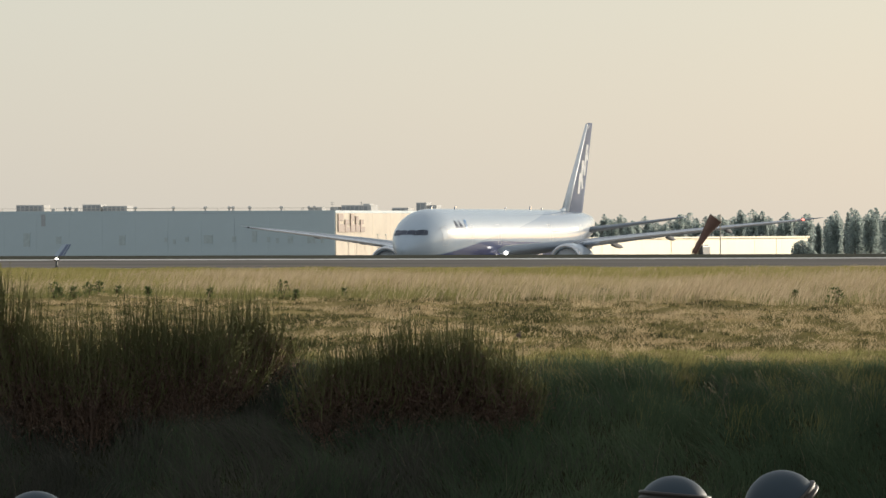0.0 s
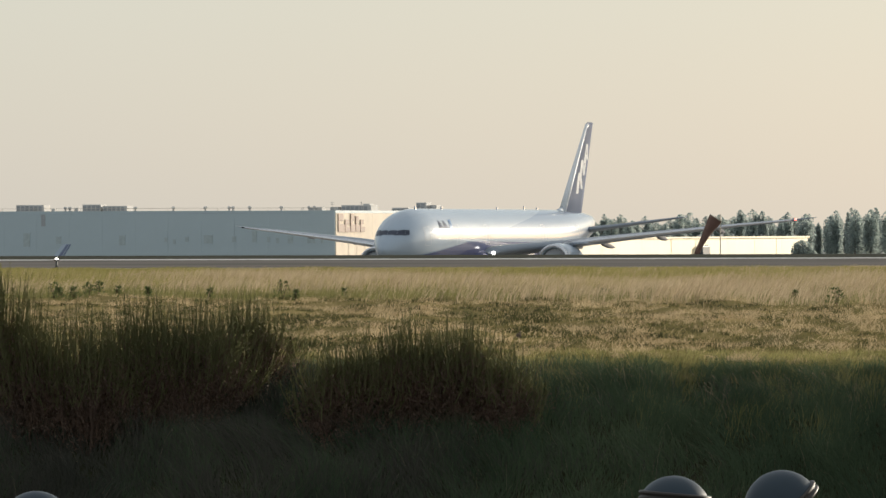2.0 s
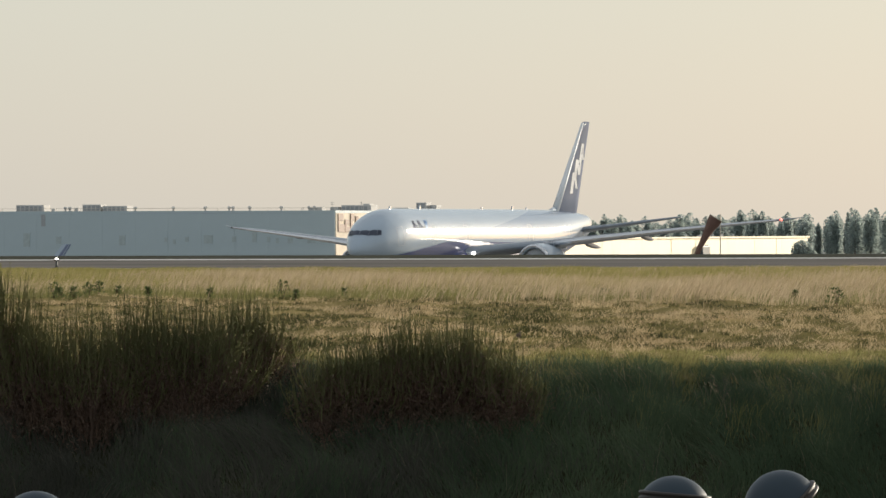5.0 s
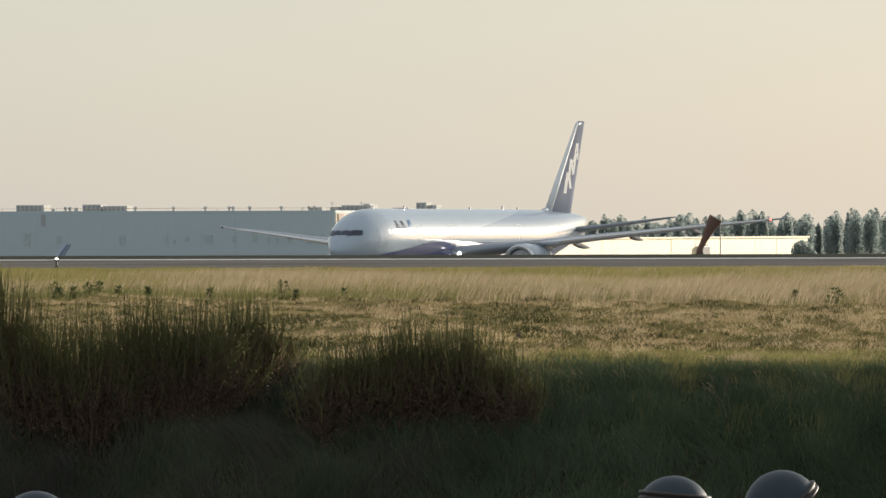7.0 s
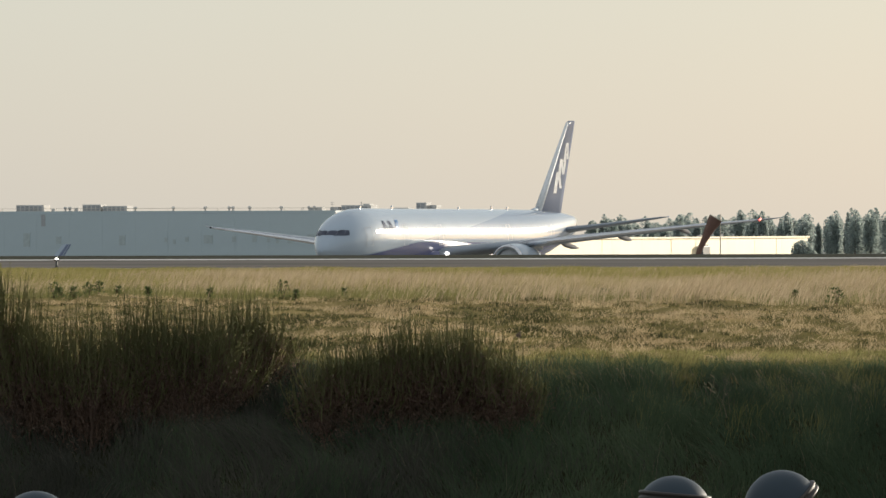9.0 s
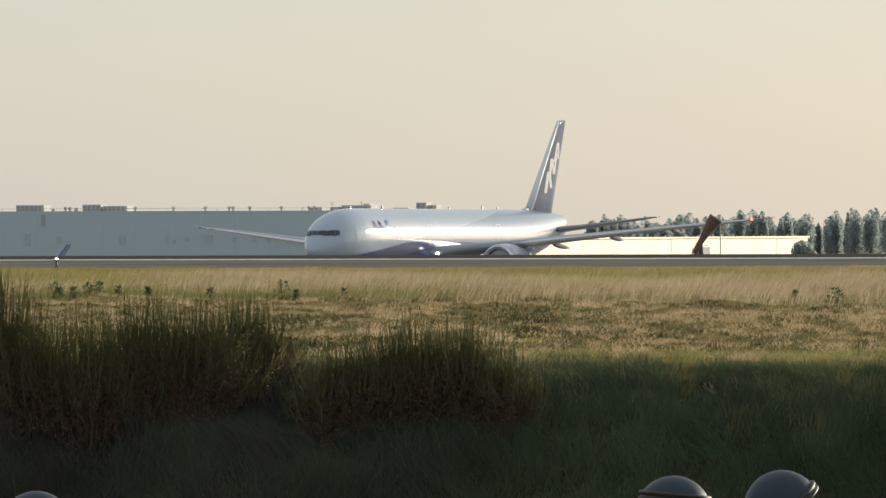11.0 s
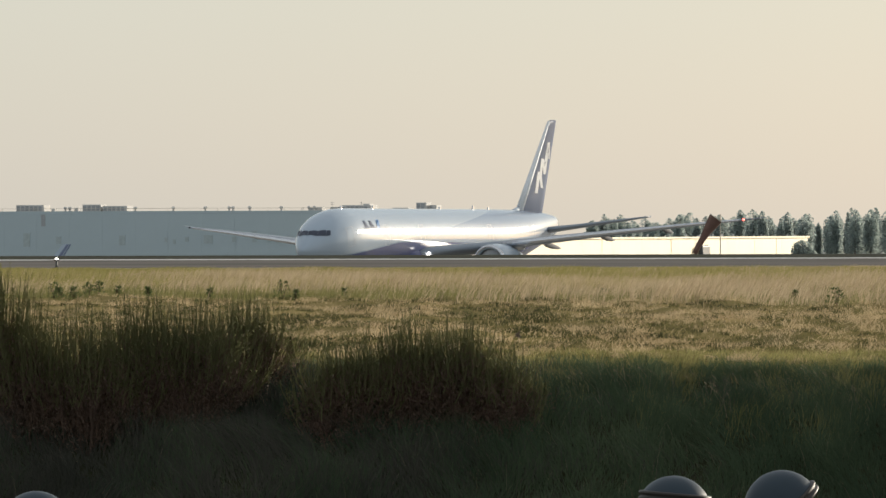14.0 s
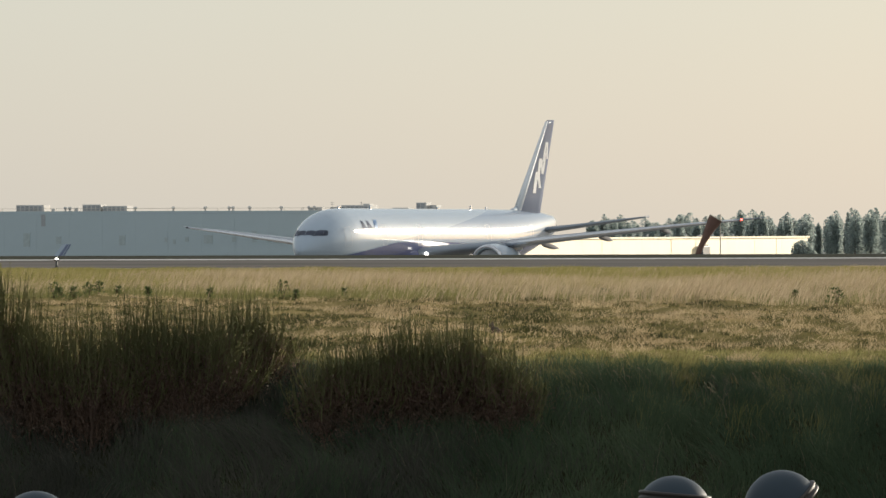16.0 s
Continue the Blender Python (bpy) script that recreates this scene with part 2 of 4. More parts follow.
def build_ground():
    ys = [-400, -200, -60, -20, 0, 10, 16, 22, 28, 44, 60, 76, 92, 100, 103]
    ys += [104 + 0.35 * i for i in range(22)]
    ys += [112 + 0.9 * i for i in range(110)] + [212 + 8 * i for i in range(22)]
    ys += [499, 502, 506, 510, 520, 555, 590, 610, 700, 900, 1200, 1800, 3000, 4800]
    xs = [-4000, -1500, -500, -200, -100, -60] + [-40 + 2.0 * i for i in range(12)] + [-17 + 0.45 * i for i in range(77)] + [18 + 2.0 * i for i in range(12)] + [60, 100, 200, 500, 1500, 4000]
    verts = [(x, y, ground_z(y) + (rise(x, y) if abs(x) < 60 else 0)) for y in ys for x in xs]
    w = len(xs)
    faces = [(j * w + i, j * w + i + 1, (j + 1) * w + i + 1, (j + 1) * w + i) for j in range(len(ys) - 1) for i in range(w - 1)]
    me = flat_mesh("ground", verts, faces, [M_SOIL, M_SHADED_SOIL, M_APRON])
    # the shade-coloured soil begins where the bank turns away from the sun
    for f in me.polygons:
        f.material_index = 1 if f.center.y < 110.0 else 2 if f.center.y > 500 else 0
    me.shade_smooth()
    tagged(new("ground", me), "dry grassland with a shaded ditch bank before the runway", "ground", kind="structure")
    bm = bmesh.new()
    box(bm, (-1500, 350, -0.3), (1500, 505, 0.03))
    tagged(part("runway", bm, M_ASPHALT), "worn grey asphalt runway across the field", "runway", kind="structure")
    bm = bmesh.new()
    box(bm, (-1500, 440, -0.2), (1500, 449, 0.038))
    tagged(part("pavement", bm, M_GLARE_STRIP), "pale runway strip with low-sun glare painted in", "pavement", kind="structure")
    bm = bmesh.new()
    box(bm, (-1500, 455, -0.2), (1500, 505.4, 0.042))
    tagged(part("verge", bm, M_FARSHADOW), "dark turf verge with its shadow painted in, along the far runway edge", "verge", kind="structure")
    bm = bmesh.new()
    box(bm, (-1500, 352.5, -0.2), (1500, 354.2, 0.036))
    tagged(part("trim", bm, M_LINE), "white painted runway edge line", "runway marking", kind="structure")


build_ground()


# ---- grass: blades joined into sheets of stuff ----
def blades(name, label, spots, mat, category="grass"):
    """spots: rows of x, y, z, height, width, lean x, lean y. Each blade is a bent, tapered strip."""
    s = np.array(spots, dtype=float)
    n = len(s)
    a = np.random.uniform(-0.9, 0.9, n)
    ux, uy = np.cos(a) * s[:, 4] / 2, np.sin(a) * s[:, 4] / 2
    v = np.zeros((n, 5, 3))
    for k, (h, w, b) in enumerate(((0, 1, 0), (0, -1, 0), (0.55, 0.75, 0.35), (0.55, -0.75, 0.35), (1, 0, 1))):
        v[:, k, 0] = s[:, 0] + w * ux + b * s[:, 5]
        v[:, k, 1] = s[:, 1] + w * uy + b * s[:, 6]
        v[:, k, 2] = s[:, 2] + h * s[:, 3]
    o = (np.arange(n) * 5)[:, None]
    quads, tris = o + np.array([[0, 1, 3, 2]]), o + np.array([[2, 3, 4]])
    me = flat_mesh(name, v.reshape(-1, 3).tolist(), quads.tolist() + tris.tolist(), [mat])
    return tagged(new(name, me), label, category, kind="stuff")


def spread(y):
    return 0.0715 * y + 2.0


def tall_grass():
    dry, green, verge = [], [], []
    for i in range(165000):
        y = random.uniform(181, 350)
        x = random.uniform(-1, 1) * spread(y)
        # the mown edge comes nearer towards +x
        edge = 201 - 17 * max(0, min(1, (x + 4) / 12)) + 2.5 * noise.noise((x * 0.5, 2.0, 8.0))
        if y < edge:
            continue
        patch = noise.noise((x * 0.07, y * 0.035, 1.0)) + 0.5 * noise.noise((x * 0.3, y * 0.12, 5.0))
        far = (y - 250) / 40
        near = (edge + 22 - y) / 17
        west = max(0, min(1, (-0.026 - x / y) / 0.022))
        is_green = random.random() < 0.25 + 0.45 * west + 0.68 * max(0, min(1, far)) + 0.75 * max(0, min(1, near)) - 0.8 * patch - 0.5 * noise.noise((x * 1.1, y * 0.3, 27.0))
        h = (random.uniform(0.3, 0.62) if is_green else random.uniform(0.32, 0.62)) * (1 + 0.35 * patch)
        h = min(h, (2.3 - 0.0063 * y) * random.uniform(0.85, 1.1))
        h *= 1 - (0.45 if is_green else 0.2) * max(0, min(1, near))
        if h < 0.05:
            continue
        row = (x, y, rise(x, y) - 0.02, h, random.uniform(0.008, 0.018 if is_green else 0.027), (random.uniform(-0.05, 0.4) if is_green else random.uniform(0.1, 0.75)) * h, random.uniform(-0.2, 0.2) * h)
        (verge if is_green and near > 0.1 else green if is_green else dry).append(row)
    blades("dry_grass", "tall straw-coloured dry grass before the runway", dry, M_DRY)
    blades("verge_grass", "short green grass along the edge of the mown field", verge, M_VERGE)
    blades("green_grass", "green grass between the dry stalks", green, M_GREEN)


def mown_grass():
    hay, green = [], []
    for i in range(150000):
        y = 111 + 96 * random.random() ** 1.25
        x = random.uniform(-1, 1) * spread(y)
        swath = 0.9 * noise.noise((x * 0.28, y * 0.12, 11.0)) + 1.0 * noise.noise((x * 1.1, y * 0.33, 4.0)) + 0.8 * noise.noise((x * 3.2, y * 0.9, 14.0))
        # hollows where the mower left green clumps
        swath -= 0.7 * math.exp(-((x + 3.2) / 1.1) ** 2 - ((y - 161) / 7) ** 2) + 0.8 * math.exp(-((x + 2.5) / 0.8) ** 2 - ((y - 121) / 7) ** 2) + 0.45 * max(0, min(1, (-4 - x) / 2)) * max(0, min(1, (150 - y) / 20)) + 0.6 * math.exp(-((x - 2.2) / 1.6) ** 2 - ((y - 168) / 6) ** 2)
        if random.random() < 0.12 + 2.2 * swath:
            hay.append((x, y, rise(x, y), random.uniform(0.04, 0.12) * (1 + 0.6 * swath), random.uniform(0.007, 0.02), random.uniform(-0.2, 0.25), random.uniform(-0.12, 0.12)))
        else:
            green.append((x, y, rise(x, y) - 0.02, random.uniform(0.03, 0.12) * max(0.5, 1 + 0.5 * swath), random.uniform(0.007, 0.018), random.uniform(-0.05, 0.09), random.uniform(-0.03, 0.03)))
    blades("hay", "mown dry hay lying in uneven swaths", hay, M_HAY, "hay")
    blades("mown_grass", "short green mown grass between the hay swaths", green, M_MOWN)


def tussocks():
    """Low dark clumps left standing between the swaths, longer across than deep."""
    rows, straw = [], []
    places = [(random.uniform(-0.066, 0.07), 114 + 88 * random.random() ** 1.15, random.uniform(0.12, 0.6)) for i in range(420)]
    # two long ridges that the mower missed, and the clumps beside the bushes
    places += [(random.uniform(-0.026, -0.011), random.gauss(152, 4.0), random.uniform(0.2, 0.5)) for i in range(42)]
    places += [(random.uniform(-0.024, -0.012), random.gauss(119, 3.0), random.uniform(0.2, 0.5)) for i in range(60)]
    places += [(random.uniform(0.0, 0.032), random.gauss(163, 3.5), random.uniform(0.2, 0.5)) for i in range(30)]
    places += [(random.uniform(0.012, 0.032), random.gauss(134, 1.5), random.uniform(0.15, 0.4)) for i in range(22)]
    for bearing, y, r in places:
        x = bearing * y
        tall = random.uniform(0.07, 0.17)
        for i in range(int(150 * r) + 14):
            u, v = random.gauss(0, 0.5), random.gauss(0, 0.5)
            k = max(0.25, 1 - 0.6 * (u * u + v * v))
            px, py = x + u * r * 1.5, y + v * r * 1.6
            h = tall * k * random.uniform(0.6, 1.25)
            (straw if random.random() < 0.1 else rows).append((px, py, rise(px, py) - 0.02, h, random.uniform(0.012, 0.03), random.uniform(-0.5, 0.6) * h, random.uniform(-0.4, 0.4) * h))
    for i in range(3200):
        # loose bleached wisps lying on the stubble
        y = 113 + 92 * random.random() ** 1.2
        x = random.uniform(-1, 1) * spread(y)
        if noise.noise((x * 0.5, y * 0.2, 17.0)) > -0.1:
            straw.append((x, y, rise(x, y), random.uniform(0.05, 0.16), random.uniform(0.008, 0.018), random.uniform(-0.22, 0.28), random.uniform(-0.1, 0.1)))
    blades("tussock_grass", "low dark green tussocks left between the swaths", rows, M_TUFT)
    blades("straw", "loose bleached straw standing out of the stubble", straw, M_HAY, "straw")


def bank_grass():
    green, dry, litter = [], [], []
    for i in range(115000):
        y = random.uniform(104.6, 111.6)
        if y > 109.6 and random.random() < (y - 109.6) / 2:
            continue
        x = random.uniform(-1, 1) * 10
        clump = noise.noise((x * 1.3, y * 1.3, 2.0)) + 0.5 * noise.noise((x * 3.5, y * 3.5, 6.0))
        low = ground_z(y) + rise(x, y)
        h = random.uniform(0.14, 0.4) * max(0.3, 1 + 1.1 * clump) * (0.7 if y > 110.5 else 1)
        if 106.2 < y < 107.9 and x < 1.7:
            h *= 1.4                      # ranker growth before the bushes
        h = max(0.06, min(h, 2.3 - 0.0198 * y * random.uniform(0.94, 1.08) - low))
        # each clump falls its own way, most of them towards -x
        lean = -0.25 + 1.3 * noise.noise((x * 1.0, y * 1.0, 33.0)) + random.gauss(0, 0.45)
        row = (x, y, low - 0.03, h, random.uniform(0.006, 0.02), lean * h, random.uniform(-0.6, 0.2) * h)
        glint = (0.012 if x > 0.5 else 0.004) * (2.5 if y > 108.6 else 1)
        (dry if random.random() < glint else litter if random.random() < 0.3 - 0.1 * x + 0.9 * noise.noise((x * 0.5, y * 0.5, 61.0)) else green).append(row)
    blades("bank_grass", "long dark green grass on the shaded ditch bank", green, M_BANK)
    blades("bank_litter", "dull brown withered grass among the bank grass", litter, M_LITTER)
    blades("seed_stalks", "pale dry seed stalks leaning out of the bank grass", [(x, y, z, h * 1.25, 0.007, lx * 1.2, ly) for x, y, z, h, w, lx, ly in dry], M_STALK)


def crest_grass():
    rows = []
    for i in range(76000):
        x, y = random.uniform(-9.5, 10), random.uniform(107.6, 115.5)
        if y < 110.3 and (x < 1 or random.random() > 1.0 * ((y - 107.6) / 2.7) ** 1.3 + 0.9 * noise.noise((x * 0.9, y * 0.8, 50.0))):
            continue
        clump = noise.noise((x * 0.7, y * 0.5, 21.0))
        low = ground_z(y) + rise(x, y)
        side = 0.5 + 0.5 * min(1, max(0, (x + 1) / 4))
        clump += 0.6 * noise.noise((x * 2.3, y * 1.2, 24.0))
        if random.random() > (0.65 + 1.1 * clump) * side:
            continue
        h = max(0.06, min(random.uniform(0.2, 0.6) * (1 + 0.5 * clump), 2.3 - 0.0196 * y * random.uniform(0.95, 1.1) - low)) * (0.6 if y < 110.3 else 1)
        rows.append((x, y, low - 0.02, h, random.uniform(0.005, 0.013), (0.2 + 0.6 * noise.noise((x * 0.8, y * 0.8, 33.0)) + random.gauss(0, 0.22)) * h, random.uniform(-0.2, 0.2) * h))
    blades("crest_grass", "yellow-green sunlit grass along the top of the bank", rows, M_CREST_LIT)


tall_grass()
crest_grass()
mown_grass()
tussocks()
bank_grass()


# ---- tufts of seed stalks that the wind rocks ----
def stalk_tuft(x, y, count, tall, spread_x, seed):
    rnd = random.Random(seed)
    e = thing("stalk_tuft", pose(x, y, ground_z(y) + rise(x, y) - 0.03), "pale dry seed stalks bent by wind on the bank", "grass tuft", "seed stalk tufts on the bank")
    sv, sf, hv, hf = [], [], [], []
    for i in range(count):
        bx, by, h = rnd.gauss(0, spread_x), rnd.uniform(-0.15, 0.15), tall * rnd.uniform(0.6, 1.1)
        lx = h * rnd.gauss(-0.3, 0.25)
        pts = [(bx, by, 0), (bx + lx * 0.3, by, h * 0.5), (bx + lx, by - 0.05, h * 0.95)]
        o = len(sv)
        for k, q in enumerate(pts):
            r = 0.004 - 0.001 * k
            sv += [(q[0] - r, q[1], q[2]), (q[0] + r, q[1], q[2]), (q[0], q[1] + r, q[2])]
        for k in range(2):
            for j in range(3):
                p = o + 3 * k
                sf.append((p + j, p + (j + 1) % 3, p + 3 + (j + 1) % 3, p + 3 + j))
        # the nodding head: a few husks along the bent tip
        for k in range(5):
            c = Vector(pts[2]) + Vector((-0.012 * k + rnd.gauss(0, 0.004), rnd.gauss(0, 0.004), 0.014 * k - 0.001 * k * k))
            d, q = Vector((rnd.gauss(-0.012, 0.008), 0, rnd.uniform(0.008, 0.03))), Vector((0.006, rnd.uniform(-0.004, 0.004), 0.002))
            o = len(hv)
            hv += [c, c + d * 0.5 + q, c + d, c + d * 0.5 - q]
            hf.append((o, o + 1, o + 2, o + 3))
    for nm, vs, fs in (("stalk_mass", sv, sf), ("seed_head_mass", hv, hf)):
        ob = new(nm, flat_mesh(nm, vs, fs, [M_STALK]))
        ob.parent = e
        ob["kind"] = "stuff"
    return e


TUFTS = [stalk_tuft(x, y, n, h, w, 500 + i) for i, (x, y, n, h, w) in enumerate((
    (-3.15, 109.0, 26, 0.55, 0.22), (-3.55, 108.9, 10, 0.45, 0.14), (4.45, 108.9, 6, 0.55, 0.1), (4.75, 108.5, 5, 0.5, 0.08), (5.55, 109.2, 7, 0.5, 0.14), (3.3, 109.3, 6, 0.45, 0.15),
    (6.5, 109.4, 8, 0.5, 0.2), (2.4, 109.2, 5, 0.4, 0.12), (7.1, 108.6, 5, 0.5, 0.12), (0.6, 107.9, 4, 0.4, 0.1), (1.6, 108.3, 4, 0.4, 0.1)))]


# ---- broom bushes ----
def broom_bush(x, y, width, height, count, label, seed):
    """A fan of upright rods set with small leaves, over a tangle of reddish twigs."""
    rnd = random.Random(seed)
    base = ground_z(y) + rise(x, y)
    e = thing("broom_bush", pose(x, y, base), label, "bush", "broom bushes on the bank")
    sv, sf, tv, tf, wv, wf, lv, lf = [], [], [], [], [], [], [], []

    def strand(vs, fs, pts, r):
        """A thin three-sided stalk through the points."""
        o = len(vs)
        for k, q in enumerate(pts):
            rr = r * (1 - 0.7 * k / (len(pts) - 1))
            for j in range(3):
                vs.append((q[0] + rr * math.cos(2.1 * j), q[1] + rr * math.sin(2.1 * j), q[2]))
        for k in range(len(pts) - 1):
            for j in range(3):
                p = o + 3 * k
                fs.append((p + j, p + (j + 1) % 3, p + 3 + (j + 1) % 3, p + 3 + j))

    def leaf(vs, fs, c, d, half):
        q = d.cross(Vector((rnd.uniform(-1, 1), rnd.uniform(-1, 1), 0.2))).normalized() * half
        o = len(vs)
        vs += [c, c + d * 0.5 + q, c + d, c + d * 0.5 - q]
        fs.append((o, o + 1, o + 2, o + 3))

    for i in range(int(count * 0.5)):
        u, v = max(-1.2, min(1.2, rnd.gauss(0, 0.55))), rnd.uniform(-1, 1)
        crown = height * (1 - 0.3 * u * u) * (1 + 0.12 * noise.noise((u * 3.5, seed, 0)))
        top = crown * (rnd.uniform(0.6, 0.9) if i % 3 else rnd.uniform(0.86, 1.03))
        bx, by = u * width * 0.2, v * width * 0.14 - 0.4 * rnd.random() ** 3
        tx, ty = u * width * 0.56 + rnd.gauss(0.02, 0.12), by + rnd.uniform(-0.25, 0.2)
        foot = ground_z(y + by) - base - 0.05
        curl = rnd.gauss(0, 0.055)

        def at(f):
            # spreads from the foot, then turns upright
            return Vector((bx + (tx - bx) * (1 - (1 - f) ** 1.7) + curl * math.sin(3.1 * f), by + (ty - by) * f, foot + (top - foot) * f))
        strand(tv, tf, [at(0), at(0.2), at(0.4), at(0.56)], 0.011)
        strand(sv, sf, [at(0.5), at(0.65), at(0.8), at(0.93), at(1)], rnd.uniform(0.009, 0.013))
        for k in range(12):
            # short leaves close along the rod, and a looser fuzz below its tip
            leaf(sv, sf, at(0.36 + 0.46 * rnd.random()) + Vector((rnd.gauss(0, 0.06), rnd.gauss(0, 0.06), 0)), Vector((rnd.gauss(0, 0.6), rnd.gauss(0, 0.6), 1)).normalized() * rnd.uniform(0.03, 0.08), rnd.uniform(0.005, 0.01))
            leaf(sv, sf, at(0.58 + 0.42 * rnd.random()), Vector((rnd.gauss(0, 0.4), rnd.gauss(0, 0.4), 1)).normalized() * rnd.uniform(0.025, 0.055), rnd.uniform(0.005, 0.009))
        for k in range(2):
            # side rods that branch and turn up
            p, ln, dx = at(rnd.uniform(0.42, 0.7)), rnd.uniform(0.15, 0.36), rnd.gauss(0.05 * u, 0.09)
            strand(sv, sf, [p, p + Vector((dx * 0.7, 0, ln * 0.45)), p + Vector((dx, rnd.uniform(-0.05, 0.05), ln))], rnd.uniform(0.007, 0.011))
        for k in range(26):
            # small dull leaves that close the lower part
            c = at(0.04 + 0.58 * rnd.random()) + Vector((rnd.gauss(0, 0.11), rnd.gauss(-0.04, 0.1), 0))
            leaf(lv, lf, c, Vector((rnd.gauss(0, 1), rnd.gauss(0, 1), rnd.gauss(0.4, 0.8))).normalized() * rnd.uniform(0.03, 0.07), rnd.uniform(0.006, 0.013))
        for k in range(7):
            p = at(rnd.uniform(0.06, 0.66)) + Vector((rnd.gauss(0, 0.06), rnd.gauss(-0.05, 0.1), 0))
            dx, ln = rnd.gauss(0.08 * u, 0.13), rnd.uniform(0.08, 0.26)
            strand(wv, wf, [p, p + Vector((dx * 0.6, -0.02, ln * 0.6)), p + Vector((dx, -0.04, ln * rnd.uniform(0.6, 1)))], rnd.uniform(0.005, 0.009))
    for nm, vs, fs, mt in (("stem_mass", tv, tf, M_STEM), ("shoot_mass", sv, sf, M_SHOOT), ("twig_mass", wv, wf, M_TWIG), ("leaf_mass", lv, lf, M_SCRUB)):
        ob = new(nm, flat_mesh(nm, vs, fs, [mt]))
        ob.parent = e
        ob["kind"] = "stuff"
    return e


BROOM = "dark green broom bush with reddish stems on the bank"
SPARSE = "small sparse broom bush beside larger bushes"
for i, (x, y, w, h, c) in enumerate(((-7.4, 108.6, 1.7, 2.55, 420), (-6.7, 108.2, 1.5, 2.2, 300), (-6.05, 108.6, 0.75, 2.4, 40), (-5.85, 108.1, 1.7, 2.15, 330), (-5.1, 108.4, 1.8, 2.2, 440), (-4.2, 108.5, 1.8, 2.1, 500),
                                     (-3.35, 109.6, 1.5, 1.68, 460), (-2.0, 108.0, 0.9, 1.2, 60), (-1.55, 108.2, 1.5, 1.6, 300), (-0.65, 108.4, 1.7, 1.85, 480), (0.3, 108.4, 1.6, 1.86, 440), (1.0, 108.2, 1.1, 1.4, 190))):
    broom_bush(x, y, w, h, c, BROOM if c > 100 else SPARSE, 40 + i)


# ---- weeds in the field ----
def weed(x, y, h, w, seed):
    rnd = random.Random(seed)
    e = thing("weed", pose(x, y, rise(x, y)), "dark leafy weed standing in the dry grass", "weed", "weeds in the field")
    bm = bmesh.new()
    for i in range(4):
        rod(bm, (0, 0, -0.05), (rnd.uniform(-w, w) * 0.6, rnd.uniform(-w, w) * 0.4, h * rnd.uniform(0.7, 1)), 0.015, 0.006, 5)
    part("stem", bm, M_STEM, e)
    vs, fs = [], []
    for i in range(120):
        z = h * rnd.uniform(0.08, 1.0)
        k = w * (1.1 - z / h * 0.7)
        c = Vector((rnd.uniform(-k, k), rnd.uniform(-k, k) * 0.6, z))
        d, q = Vector((rnd.uniform(-1, 1), rnd.uniform(-1, 1), rnd.uniform(-0.2, 0.9))) * 0.09, Vector((rnd.uniform(-1, 1), rnd.uniform(-1, 1), rnd.uniform(-1, 1))) * 0.035
        o = len(vs)
        vs += [c, c + d * 0.5 + q, c + d, c + d * 0.5 - q]
        fs.append((o, o + 1, o + 2, o + 3))
    ob = new("leaves", flat_mesh("leaves", vs, fs, [M_WEED]))
    ob.parent = e


for i, (x, y, h, w) in enumerate(((-5.05, 204, 0.6, 0.3), (-4.6, 203, 0.36, 0.16), (-7.3, 204, 0.4, 0.12), (-9.2, 203, 0.35, 0.12), (-12.3, 206, 0.55, 0.3), (-11.2, 205, 0.5, 0.3),
                                  (11.25, 186, 0.5, 0.3), (10.45, 193, 0.36, 0.15), (-12.0, 203, 0.4, 0.22), (-11.6, 204, 0.42, 0.2), (-10.75, 203, 0.45, 0.22), (-10.2, 204, 0.4, 0.14), (12.7, 182, 0.25, 0.2), (3.0, 204, 0.3, 0.15), (5.1, 203, 0.3, 0.2), (-3.1, 204, 0.3, 0.1))):
    weed(x, y, h, w, 80 + i)


